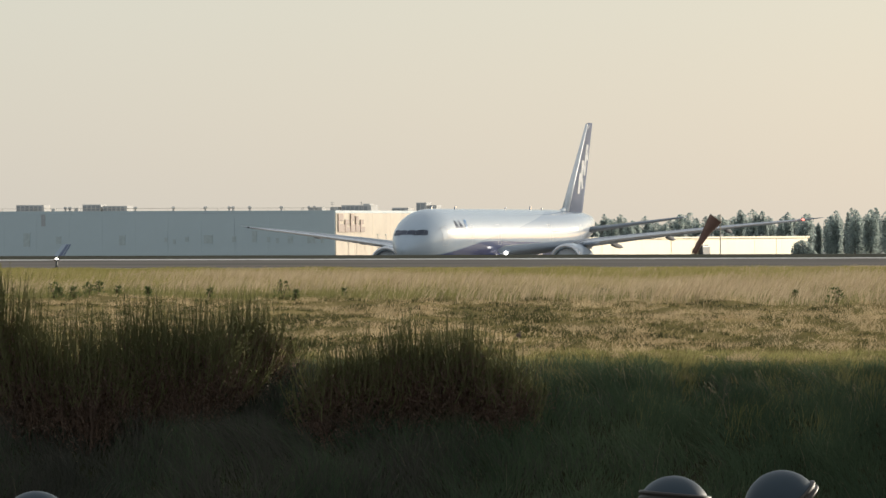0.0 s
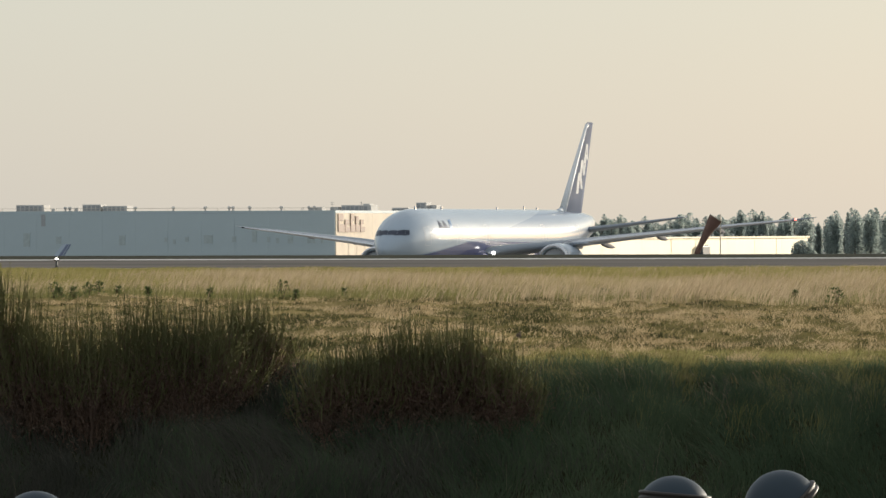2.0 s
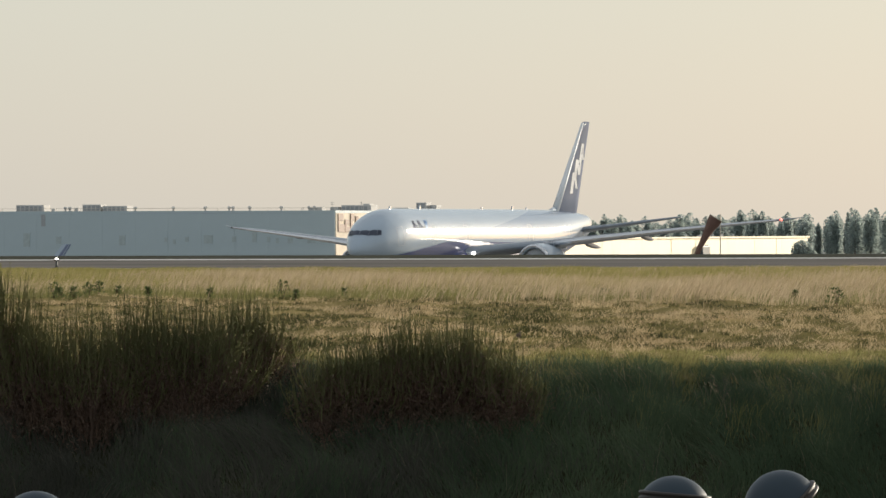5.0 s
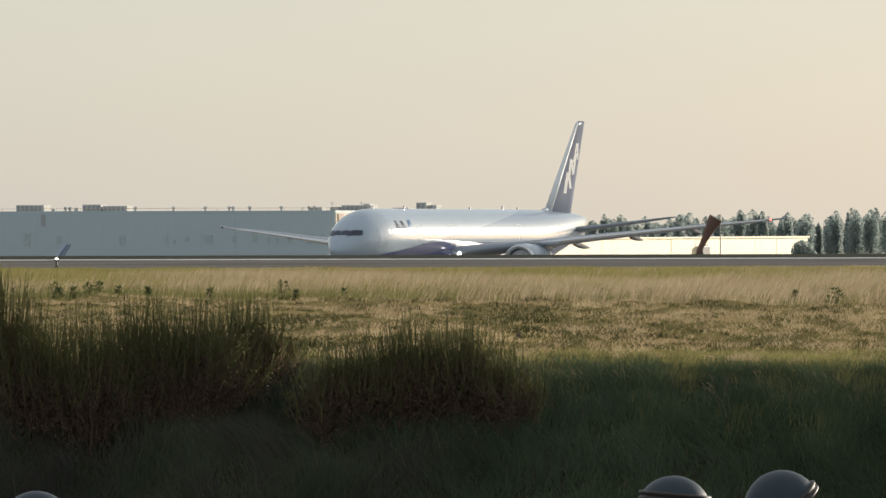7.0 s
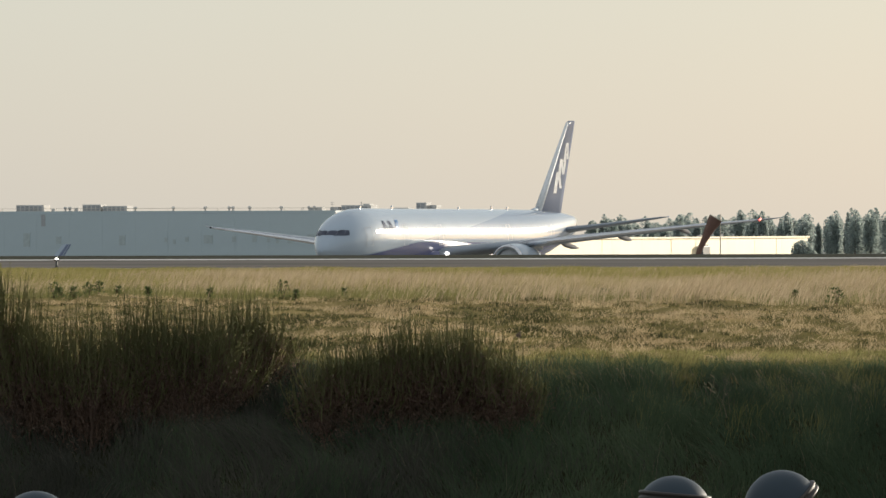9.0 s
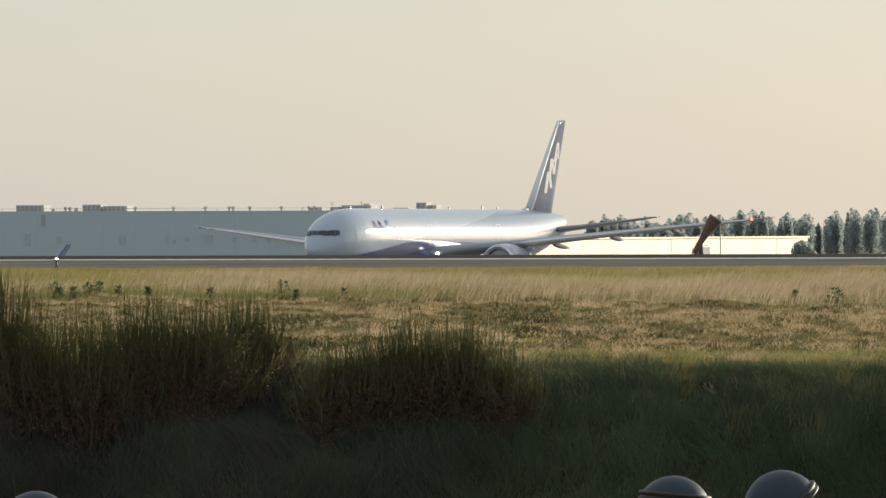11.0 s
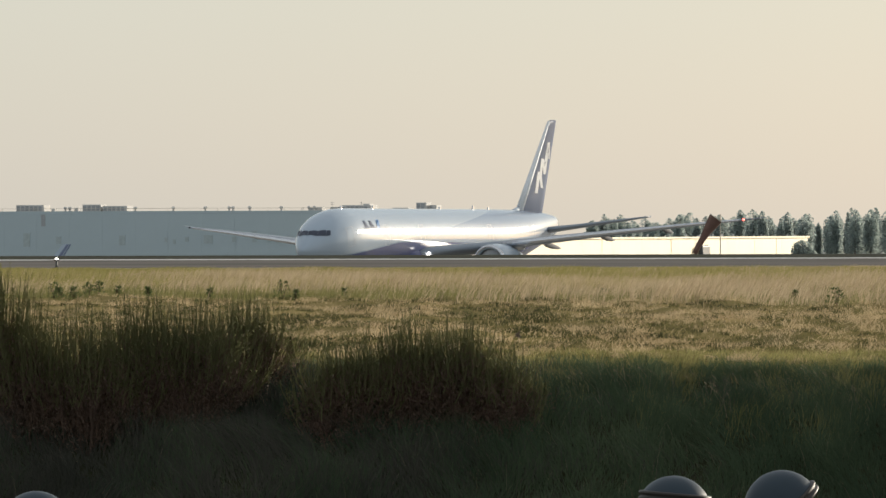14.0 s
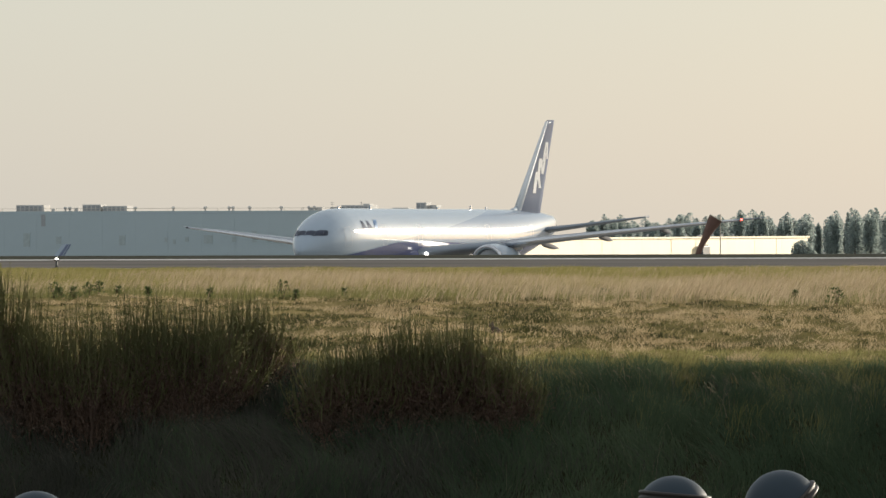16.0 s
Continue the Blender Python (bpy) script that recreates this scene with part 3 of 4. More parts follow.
# ---- far buildings ----
def hall():
    """Large flat-roofed freight hall; its front is coloured for shade, its side for sun."""
    e = thing("freight_hall", pose(-18.2, 1100, APRON, 0, 0, -17.5), "large flat-roofed grey freight hall with a sunlit side", "building")
    top = 9.55
    bm = bmesh.new()
    box(bm, (-120, 0.3, 0), (-0.3, 100, top - 0.35))
    part("roof", bm, M_ROOF, e, "grey felt roof")
    bm = bmesh.new()
    box(bm, (-120.3, -0.03, top - 0.45), (0.03, 0.2, top))
    box(bm, (-0.2, 0.2, top - 0.45), (0.03, 100, top))
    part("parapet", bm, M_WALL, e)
    bm = bmesh.new()
    rod(bm, (-118, 0.6, top + 0.45), (-0.2, 0.6, top + 0.45), 0.03, None, 4)
    for i in range(40):
        rod(bm, (-118 + 3.02 * i, 0.6, top - 0.4), (-118 + 3.02 * i, 0.6, top + 0.45), 0.025, None, 4)
    part("roof_railing", bm, M_POLE, e, "thin pale railing along the roof edge")
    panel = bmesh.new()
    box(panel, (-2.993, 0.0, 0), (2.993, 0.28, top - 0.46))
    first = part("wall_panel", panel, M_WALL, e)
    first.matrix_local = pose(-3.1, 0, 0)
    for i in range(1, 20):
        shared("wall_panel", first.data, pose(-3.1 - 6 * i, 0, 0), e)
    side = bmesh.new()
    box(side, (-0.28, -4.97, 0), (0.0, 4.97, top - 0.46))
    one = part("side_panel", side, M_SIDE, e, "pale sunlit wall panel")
    one.matrix_local = pose(0, 5.3, 0)
    for i in range(1, 10):
        shared("side_panel", one.data, pose(0, 5.3 + 10 * i - (0.6 if i == 9 else 0), 0), e)
    # company marks on the sunny side, drawn as plain blocks
    for y0, y1, z0, z1 in ((1.2, 4.6, 5.9, 9.0), (4.9, 7.6, 5.9, 8.0), (7.9, 10.4, 5.9, 9.0), (10.7, 12.9, 5.9, 8.6), (13.2, 15.6, 5.9, 8.0)):
        bm = bmesh.new()
        box(bm, (0.03, y0, z0), (0.16, y1, z0 + (z1 - z0) * 0.42))
        box(bm, (0.03, y0, z0 + (z1 - z0) * 0.62), (0.16, y1 - 0.7, z1))
        box(bm, (0.05, y0, z0 + 0.1), (0.14, y0 + 0.9, z1 - 0.1))
        part("wall_mark", bm, M_MARK, e, "brown and orange block of the company mark")
    # doors, lamps and stains along the front foot
    for x, w, z0, h in ((-56.5, 1.2, 3.5, 2.2), (-50.5, 0.9, 4.0, 1.1), (-39, 1.1, 3.7, 1.6), (-30.7, 0.5, 4.2, 0.7), (-29.2, 0.5, 3.9, 0.7), (-27.0, 0.6, 4.3, 0.7),
                        (-23.6, 1.6, 4.0, 1.3), (-18.5, 0.7, 4.2, 0.9), (-14.9, 0.8, 4.2, 1.8), (-12.2, 0.5, 4.2, 0.8), (-10.6, 0.5, 4.0, 0.8), (-8.5, 0.9, 4.0, 1.2), (-5.0, 1.4, 4.0, 1.4), (-2.6, 0.5, 4.0, 1.3)):
        bm = bmesh.new()
        box(bm, (x, -0.12, z0), (x + w, -0.02, z0 + h))
        box(bm, (x - 0.08, -0.16, z0 + h), (x + w + 0.08, -0.02, z0 + h + 0.1))
        part("vent_grille", bm, M_GRILLE, e, "small dull grille on the shaded wall")
    bm = bmesh.new()
    box(bm, (-53.2, -0.14, 7.0), (-52.5, -0.02, 9.0))
    part("vent_grille", bm, M_LOUVRE, e, "tall dark vent below the roof edge")
    return top


HALL_TOP = hall() + APRON
HALL = pose(-18.2, 1100, 0, 0, 0, -17.5)


def roof_unit(x, y, w, d, h, label="boxy steel ventilation unit on the hall roof"):
    e = thing("roof_unit", HALL @ pose(x, y, HALL_TOP - 0.35), label, "ventilation unit", "units on the hall roof")
    bm = bmesh.new()
    box(bm, (-w / 2, -d / 2, 0.12), (w / 2, d / 2, h + 0.3), bevel=0.06)
    part("casing", bm, M_UNIT, e)
    bm = bmesh.new()
    for i in range(int(w / 0.8)):
        box(bm, (-w / 2 + 0.15 + 0.8 * i, -d / 2 - 0.06, 0.45), (-w / 2 + 0.7 + 0.8 * i, -d / 2 - 0.01, h + 0.1))
    part("grille", bm, M_LOUVRE, e)
    for sx in (-1, 1):
        bm = bmesh.new()
        box(bm, (sx * w * 0.42 - 0.1, -d / 2 + 0.1, 0), (sx * w * 0.42 + 0.1, d / 2 - 0.1, 0.14))
        part("foot", bm, M_ROOF, e)


for row in ((-55.9, 3, 5.1, 3, 1.15), (-44.6, 3, 3.3, 3, 1.2), (-40.4, 3.2, 4.4, 3, 0.95), (-2.9, 22, 5.4, 4, 1.0), (-2.0, 24, 1.2, 2, 1.25), (-1.6, 42, 3.0, 3, 0.6),
            (-3.4, 60, 1.9, 3, 1.55), (-1.6, 61, 1.4, 3, 1.1), (-4.6, 4, 2.4, 2, 0.65), (-47.8, 3, 0.7, 1, 0.65), (-52, 3, 0.6, 1, 0.55), (-6.6, 20, 1.4, 2, 0.7)):
    roof_unit(*row)


def roof_vent(x, y, h):
    e = thing("roof_vent", HALL @ pose(x, y, HALL_TOP - 0.35), "small mushroom-shaped roof vent above the parapet", "roof vent", "vents on the hall roof")
    bm = bmesh.new()
    rod(bm, (0, 0, 0), (0, 0, h), 0.17)
    part("pipe", bm, M_UNIT, e)
    bm = bmesh.new()
    loft(bm, [ring((0, 0, h - 0.05), 0.3, 0.3, 12, "z"), ring((0, 0, h + 0.2), 0.36, 0.36, 12, "z"), ring((0, 0, h + 0.38), 0.15, 0.15, 12, "z")])
    part("cowl", bm, M_UNIT, e)


for x in (-36.6, -29.7, -23.9, -19.6, -18.9, -15.9, -10.2, -5.2, -4.3, -49.4, -48.6):
    roof_vent(x, 1.6, 0.75)


def antenna(x, y, h):
    e = thing("antenna", HALL @ pose(x, y, HALL_TOP - 0.35), "thin roof antenna mast with short cross arms", "antenna", "masts on the hall roof")
    bm = bmesh.new()
    rod(bm, (0, 0, 0), (0, 0, h), 0.05, 0.03, 6)
    part("mast", bm, M_UNIT, e)
    bm = bmesh.new()
    rod(bm, (-0.35, 0, h * 0.75), (0.35, 0, h * 0.75), 0.03, None, 6)
    rod(bm, (-0.25, 0, h * 0.9), (0.25, 0, h * 0.9), 0.03, None, 6)
    part("cross_arm", bm, M_UNIT, e)


for x, y, h in ((-1.9, 4, 1.9), (-3.9, 5, 1.2), (-0.6, 16, 1.9), (-7.5, 5, 0.9)):
    antenna(x, y, h)


def yard_post(y):
    e = thing("yard_post", HALL @ pose(3.0, y, APRON), "thin lamp post standing beside the sunlit hall side", "lamp post", "lamp posts beside the hall")
    bm = bmesh.new()
    rod(bm, (0, 0, 0), (0, 0, 5.3), 0.08, 0.05, 6)
    part("pole", bm, M_UNIT, e)
    bm = bmesh.new()
    box(bm, (-0.12, -0.3, 5.28), (0.12, 0.3, 5.45), bevel=0.03)
    part("lamp_head", bm, M_UNIT, e)


for y in (14, 18.5, 23, 27, 31):
    yard_post(y)


def low_hall():
    # local x runs along the sunny face, y goes away behind it
    e = thing("low_hall", pose(10.4, 893, APRON, 0, 0, 64.46), "long low cream-coloured hall in full sunlight", "building")
    top, length = 5.2, 104.5
    bm = bmesh.new()
    box(bm, (0, 0.26, 0), (length, 14, top - 0.15))
    part("roof", bm, M_ROOF, e)
    panel = bmesh.new()
    box(panel, (-5.21, 0, 0), (5.21, 0.25, top - 0.25))
    first = part("wall_panel", panel, M_PALE, e, "cream wall panel")
    first.matrix_local = pose(5.25, 0, 0)
    for i in range(1, 10):
        shared("wall_panel", first.data, pose(5.25 + 10.44 * i, 0, 0), e, "cream wall panel")
    bm = bmesh.new()
    box(bm, (-0.2, -0.2, top - 0.24), (length + 0.2, 0.3, top))
    part("parapet", bm, M_PALE, e)
    for x in (28, 52.5, 61.5, 92):
        bm = bmesh.new()
        box(bm, (x, -0.035, 0), (x + 0.1, -0.004, top - 0.3))
        part("downpipe", bm, M_PALE, e)
    bm = bmesh.new()
    box(bm, (62.2, -0.7, 0), (65.4, -0.05, 4.0), bevel=0.3)
    part("porch", bm, M_DARK, e, "dark porch box against the wall")
    rnd = random.Random(3)
    for i in range(26):
        x, h = rnd.uniform(2, length - 2), rnd.uniform(0.15, 0.4)
        bm = bmesh.new()
        rod(bm, (x, 1.2, top - 0.2), (x, 1.2, top + h), 0.14, 0.1, 6)
        part("roof_pipe", bm, M_UNIT, e)


low_hall()


# ---- trees ----
def poplar(x, y, h, w, seed, label="slender dark poplar in a distant row"):
    rnd = random.Random(seed)
    e = thing("poplar", pose(x, y, APRON), label, "tree", "poplars behind the airfield")
    bm = bmesh.new()
    rod(bm, (0, 0, -0.2), (0, 0, h * 0.45), 0.2, 0.12, 7)
    rod(bm, (0, 0, h * 0.45), (0.1, 0, h * 0.92), 0.12, 0.03, 7)
    for i in range(9):
        z = h * rnd.uniform(0.12, 0.7)
        a = rnd.uniform(0, 6.28)
        rod(bm, (0, 0, z), (math.cos(a) * w * 0.4, math.sin(a) * w * 0.4, z + h * 0.16), 0.06, 0.015, 4)
    part("trunk", bm, M_BARK, e)
    vs, fs = [], []
    # upright lobes of leaves, each a bundle reaching up along a limb
    lobes = [(0, 0, h * 0.54, h * 0.44, w * 0.32)]
    for i in range(13):
        a, r = rnd.uniform(0, 6.28), w * rnd.uniform(0.1, 0.36)
        tip, low = h * rnd.uniform(0.7, 0.97) * (1.03 - 0.35 * r / w), h * rnd.uniform(0.04, 0.25)
        lobes.append((math.cos(a) * r, math.sin(a) * r, (tip + low) / 2, (tip - low) / 2, w * rnd.uniform(0.13, 0.2)))
    for lx, ly, lz, lh, lr in lobes:
        for i in range(int(620 * lr * lh / (w * h * 0.16) * 0.95) + 60):
            u = rnd.uniform(-1, 1)
            rr = lr * (max(0, 1 - u ** 4)) ** 0.6 * math.sqrt(rnd.random())
            a = rnd.uniform(0, 6.28)
            c = Vector((lx + rr * math.cos(a), ly + rr * math.sin(a), lz + u * lh))
            d = Vector((rnd.uniform(-1, 1), rnd.uniform(-1, 1), rnd.uniform(-0.4, 1.4))).normalized() * rnd.uniform(0.11, 0.24)
            q = d.cross(Vector((rnd.uniform(-1, 1), rnd.uniform(-1, 1), rnd.uniform(-1, 1)))).normalized() * rnd.uniform(0.09, 0.18)
            o = len(vs)
            vs += [c - d, c + q, c + d, c - q]
            fs.append((o, o + 1, o + 2, o + 3))
    ob = new("crown", flat_mesh("crown", vs, fs, [M_POPLAR_HAZED]))
    ob.parent = e


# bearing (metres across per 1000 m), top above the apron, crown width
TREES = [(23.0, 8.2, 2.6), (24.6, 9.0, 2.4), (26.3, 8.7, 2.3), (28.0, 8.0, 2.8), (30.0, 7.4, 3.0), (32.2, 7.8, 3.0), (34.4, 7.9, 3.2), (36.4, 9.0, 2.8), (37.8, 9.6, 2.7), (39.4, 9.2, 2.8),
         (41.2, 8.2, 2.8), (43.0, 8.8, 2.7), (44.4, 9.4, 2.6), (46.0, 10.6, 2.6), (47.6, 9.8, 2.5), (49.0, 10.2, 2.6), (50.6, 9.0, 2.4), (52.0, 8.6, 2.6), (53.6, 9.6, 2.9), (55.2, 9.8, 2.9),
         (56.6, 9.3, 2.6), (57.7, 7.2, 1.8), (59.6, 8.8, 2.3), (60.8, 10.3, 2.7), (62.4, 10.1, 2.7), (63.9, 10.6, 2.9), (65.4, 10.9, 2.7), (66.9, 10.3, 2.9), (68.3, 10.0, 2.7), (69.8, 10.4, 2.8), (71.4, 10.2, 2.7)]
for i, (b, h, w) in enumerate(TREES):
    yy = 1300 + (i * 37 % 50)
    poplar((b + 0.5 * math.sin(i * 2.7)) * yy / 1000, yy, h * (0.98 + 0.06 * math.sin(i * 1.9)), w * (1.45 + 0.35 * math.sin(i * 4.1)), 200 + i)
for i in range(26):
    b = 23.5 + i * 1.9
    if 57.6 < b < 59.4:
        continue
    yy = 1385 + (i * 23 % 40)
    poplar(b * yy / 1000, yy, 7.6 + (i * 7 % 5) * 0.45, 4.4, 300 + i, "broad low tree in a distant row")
# added tree standing in for the low hall's slanting dark end
poplar(53.5, 968, 4.7, 4.6, 399, "low tree in place of the sunlit hall's dark end")


# ---- small jet beyond the runway crest ----
def small_jet():
    e = thing("small_jet", pose(-40.6, 692, APRON, 0, 0, 4), "small parked jet with a blue striped tail fin", "aircraft")
    bm = bmesh.new()
    loft(bm, [ring((x, 0, z), r, r, 20, "x") for x, z, r in ((-12, 1.6, 0.1), (-11.2, 1.65, 0.5), (-9.5, 1.8, 0.9), (-7.5, 1.85, 1.0), (-2.5, 1.9, 0.95), (0, 2.1, 0.6), (2.0, 2.3, 0.15))])
    part("fuselage", bm, M_WHITE, e, smooth=True)
    for sy in (-1, 1):
        bm = bmesh.new()
        loft(bm, [[(-6.6, sy * 0.7, 1.2), (-5.5, sy * 0.7, 1.32), (-4.2, sy * 0.7, 1.2), (-5.5, sy * 0.7, 1.1)], [(-5.2, sy * 7, 1.6), (-4.9, sy * 7, 1.64), (-4.4, sy * 7, 1.6), (-4.9, sy * 7, 1.56)]])
        part("wing", bm, M_WHITE, e)
        bm = bmesh.new()
        loft(bm, [ring((x, sy * 1.45, 2.1), r, r, 16, "x") for x, r in ((-4.0, 0.42), (-3.2, 0.5), (-2.0, 0.45), (-1.3, 0.3))])
        part("engine", bm, M_WHITE, e, smooth=True)
        bm = bmesh.new()
        rod(bm, (-5.0, sy * 1.4, 1.2), (-5.0, sy * 1.4, 0.3), 0.08)
        rod(bm, (-5.0, sy * 1.4 - 0.1, 0.3), (-5.0, sy * 1.4 + 0.1, 0.3), 0.3, None, 14)
        part("landing_gear", bm, M_TYRE, e)
    bm = bmesh.new()
    rod(bm, (-10.2, 0, 1.3), (-10.2, 0, 0.22), 0.07)
    rod(bm, (-10.2, -0.1, 0.22), (-10.2, 0.1, 0.22), 0.22, None, 14)
    part("nose_gear", bm, M_TYRE, e)

    def at(f, z):
        return -2.0 + (z - 2.4) * 0.8 + f * (1.5 - 0.22 * (z - 2.4)), z
    bm = bmesh.new()
    loft(bm, [[(at(0, z)[0], 0, z), (at(0.4, z)[0], -0.08, z), (at(1, z)[0], 0, z), (at(0.4, z)[0], 0.08, z)] for z in (2.3, 3.7, 5.05)])
    fin = part("tail_fin", bm, M_WHITE, e, "white fin with slanting blue stripes")
    for a, b, mt in ((0.45, 0.72, M_TITLE), (0.85, 0.97, M_TITLE)):
        bm = bmesh.new()
        loft(bm, [[(at(a, z)[0], -0.1, z), (at(b, z)[0], -0.1, z), (at(b, z)[0], 0.1, z), (at(a, z)[0], 0.1, z)] for z in (2.6, 3.7, 5.0)])
        part("stripe", bm, mt, fin)


small_jet()


# ---- runway light and windsock ----
def runway_light(x, y):
    e = thing("runway_light", pose(x, y, 0.03), "short runway edge light with a lit white lens", "runway light")
    bm = bmesh.new()
    rod(bm, (0, 0, 0), (0, 0, 0.03), 0.14, 0.12)
    part("base", bm, M_GALV, e)
    bm = bmesh.new()
    rod(bm, (0, 0, 0.03), (0, 0, 0.4), 0.075, 0.055)
    part("stem", bm, M_DARK, e)
    bm = bmesh.new()
    rod(bm, (0, 0, 0.4), (0, 0, 0.46), 0.14, 0.15)
    part("collar", bm, M_RIM, e)
    bm = bmesh.new()
    loft(bm, [ring((0, 0, 0.46 + z), r, r, 14, "z") for z, r in ((0, 0.09), (0.05, 0.09), (0.09, 0.06), (0.11, 0.02))])
    part("lens", bm, M_LAMP, e, "lit white glass lens", smooth=True)


runway_light(-21.35, 359)


def windsock():
    e = thing("windsock", pose(21.62, 506.5, -0.07), "faded red-brown windsock hanging on a thin pole", "windsock")
    bm = bmesh.new()
    rod(bm, (0, 0, 0), (0, 0, 3.2), 0.05, 0.035, 8)
    part("pole", bm, M_POLE, e)
    bm = bmesh.new()
    rod(bm, (0, 0, 3.0), (-0.18, 0, 2.98), 0.03, None, 6)
    part("bracket", bm, M_POLE, e)
    bm = bmesh.new()
    n = 20
    prof = [(0.0, 0.52), (0.25, 0.51), (0.6, 0.45), (1.0, 0.37), (1.5, 0.3), (2.0, 0.25), (2.5, 0.22), (2.9, 0.2), (3.25, 0.18)]
    rings = []
    for k, (d, r) in enumerate(prof):
        sag = 0.012 * k * k * 0.25
        rings.append([((r * math.cos(2 * math.pi * i / n) * (1 + 0.08 * math.sin(3 * i + k))) + sag, r * 0.9 * math.sin(2 * math.pi * i / n), -d) for i in range(n)])
    inner = [[(q[0] * 0.95 + 0.0, q[1] * 0.95, q[2]) for q in r] for r in rings]
    loft(bm, rings + inner[::-1], cap=False)
    sock = part("sock", bm, M_SOCK, e, "faded red-brown cloth cone", smooth=True)
    bm = bmesh.new()
    loft(bm, [ring((0, 0, z), r, r * 0.92, 24, "z") for z, r in ((-0.03, 0.54), (0.03, 0.55), (0.03, 0.51), (-0.03, 0.5), (-0.03, 0.54))], cap=False)
    part("hoop", bm, M_POLE, sock)
    return sock


SOCK = windsock()


# ---- lamps close to the camera ----
def floodlight(x, y, z, axis, tall=0.118, bend=0.124):
    e = thing("floodlight", pose(x, y, ground_z(y)), "grey bowl-shaped floodlight housing with a ribbed rim on a post", "floodlight", "floodlights on posts")
    q = Vector(axis).normalized().to_track_quat("Z", "Y").to_matrix().to_4x4()
    m = Matrix.Translation((0, 0, z - ground_z(y))) @ q
    bm = bmesh.new()
    rod(bm, (0, 0, -0.05), (0, 0, z - ground_z(y) - 0.06), 0.03, None, 12)
    part("post", bm, M_GALV, e)
    bm = bmesh.new()
    steps = (0.0001, 0.002, 0.008, 0.02, 0.06, 0.13, 0.22, 0.34, 0.48, 0.64, 0.82, 1.0)
    prof = [(-tall + k * tall, math.sqrt(2 * bend * k * tall - (k * tall) ** 2)) for k in steps]
    loft(bm, [ring((0, 0, d), r, r, 40, "z") for d, r in prof], cap=False)
    bm.transform(m)
    part("housing", bm, M_GALV, e, smooth=True)
    bm = bmesh.new()
    edge = prof[-1][1]
    prof = [(-0.003, edge - 0.004), (-0.006, edge + 0.006), (-0.002, edge + 0.012), (0.004, edge + 0.012), (0.008, edge + 0.006), (0.012, edge + 0.004), (0.016, edge + 0.011), (0.023, edge + 0.012), (0.028, edge + 0.005), (0.024, edge - 0.01)]
    loft(bm, [ring((0, 0, d), r, r, 40, "z") for d, r in prof], cap=False)
    bm.transform(m)
    part("rim", bm, M_RIM, e, "ribbed metal rim", smooth=True)
    bm = bmesh.new()
    loft(bm, [ring((0, 0, d), r, r, 40, "z") for d, r in ((0.024, edge - 0.008), (0.028, 0.06), (0.03, 0.01))])
    bm.transform(m)
    part("lens", bm, M_GLASS, e, "dark front glass", smooth=True)
    bm = bmesh.new()
    drop = 0.03
    rod(bm, (0, 0, z - ground_z(y) - drop - 0.04), (0, 0, z - ground_z(y) - drop), 0.045, 0.05, 12)
    part("bracket", bm, M_GALV, e)


floodlight(1.143, 22.0, 1.344, (0.62, 0.1, -0.78), 0.125, 0.131)
floodlight(0.784, 22.0, 1.388, (-0.09, -0.03, -1.0), 0.064, 0.13)
floodlight(-1.38, 22.0, 1.288, (0.05, 0.0, -1.0))


# ---- airliner ----
STATIONS = [(1.1, 4.45, 0.05, 0.05), (1.25, 4.48, 0.38, 0.36), (1.6, 4.57, 0.75, 0.72), (2.1, 4.7, 1.08, 1.05), (2.9, 4.9, 1.5, 1.5), (3.7, 5.08, 1.85, 1.88), (4.5, 5.2, 2.15, 2.18), (5.4, 5.32, 2.42, 2.45),
            (6.4, 5.41, 2.68, 2.7), (7.6, 5.48, 2.88, 2.9), (9.0, 5.53, 3.03, 3.04), (10.8, 5.55, 3.1, 3.1), (20, 5.55, 3.1, 3.1), (35, 5.55, 3.1, 3.1), (48, 5.55, 3.1, 3.1), (52, 5.6, 3.06, 3.05), (56, 5.76, 2.88, 2.87),
            (60, 6.02, 2.52, 2.58), (64, 6.35, 1.98, 2.15), (68, 6.7, 1.3, 1.62), (71, 6.9, 0.72, 1.15), (72.6, 6.98, 0.3, 0.85), (73.2, 7.0, 0.12, 0.6)]
ST = np.array(STATIONS)


def skin(s, deg, off=0.0):
    """Point on the fuselage s metres behind the nose, deg above the port side."""
    z, rx, rz = (float(np.interp(s, ST[:, 0], ST[:, k])) for k in (1, 2, 3))
    a = radians(deg)
    return ((rx + off) * math.cos(a), s - 36, z + (rz + off) * math.sin(a))


def patch(bm, corners, off, n=5, flip=1):
    """A curved plate laid on the fuselage; corners (s, deg): lower front, lower rear, upper rear, upper front."""
    (a0, a1), (b0, b1), (c0, c1), (d0, d1) = corners
    grid = []
    for j in range(n + 1):
        v = j / n
        row = []
        for i in range(n + 1):
            u = i / n
            s = (a0 * (1 - u) + b0 * u) * (1 - v) + (d0 * (1 - u) + c0 * u) * v
            g = (a1 * (1 - u) + b1 * u) * (1 - v) + (d1 * (1 - u) + c1 * u) * v
            x, y, z = skin(s, g, off)
            row.append(bm.verts.new((x * flip, y, z)))
        grid.append(row)
    for j in range(n):
        for i in range(n):
            bm.faces.new((grid[j][i], grid[j][i + 1], grid[j + 1][i + 1], grid[j + 1][i]))
    bmesh.ops.solidify(bm, geom=bm.faces[:], thickness=0.03)
    bmesh.ops.recalc_face_normals(bm, faces=bm.faces)
    return bm


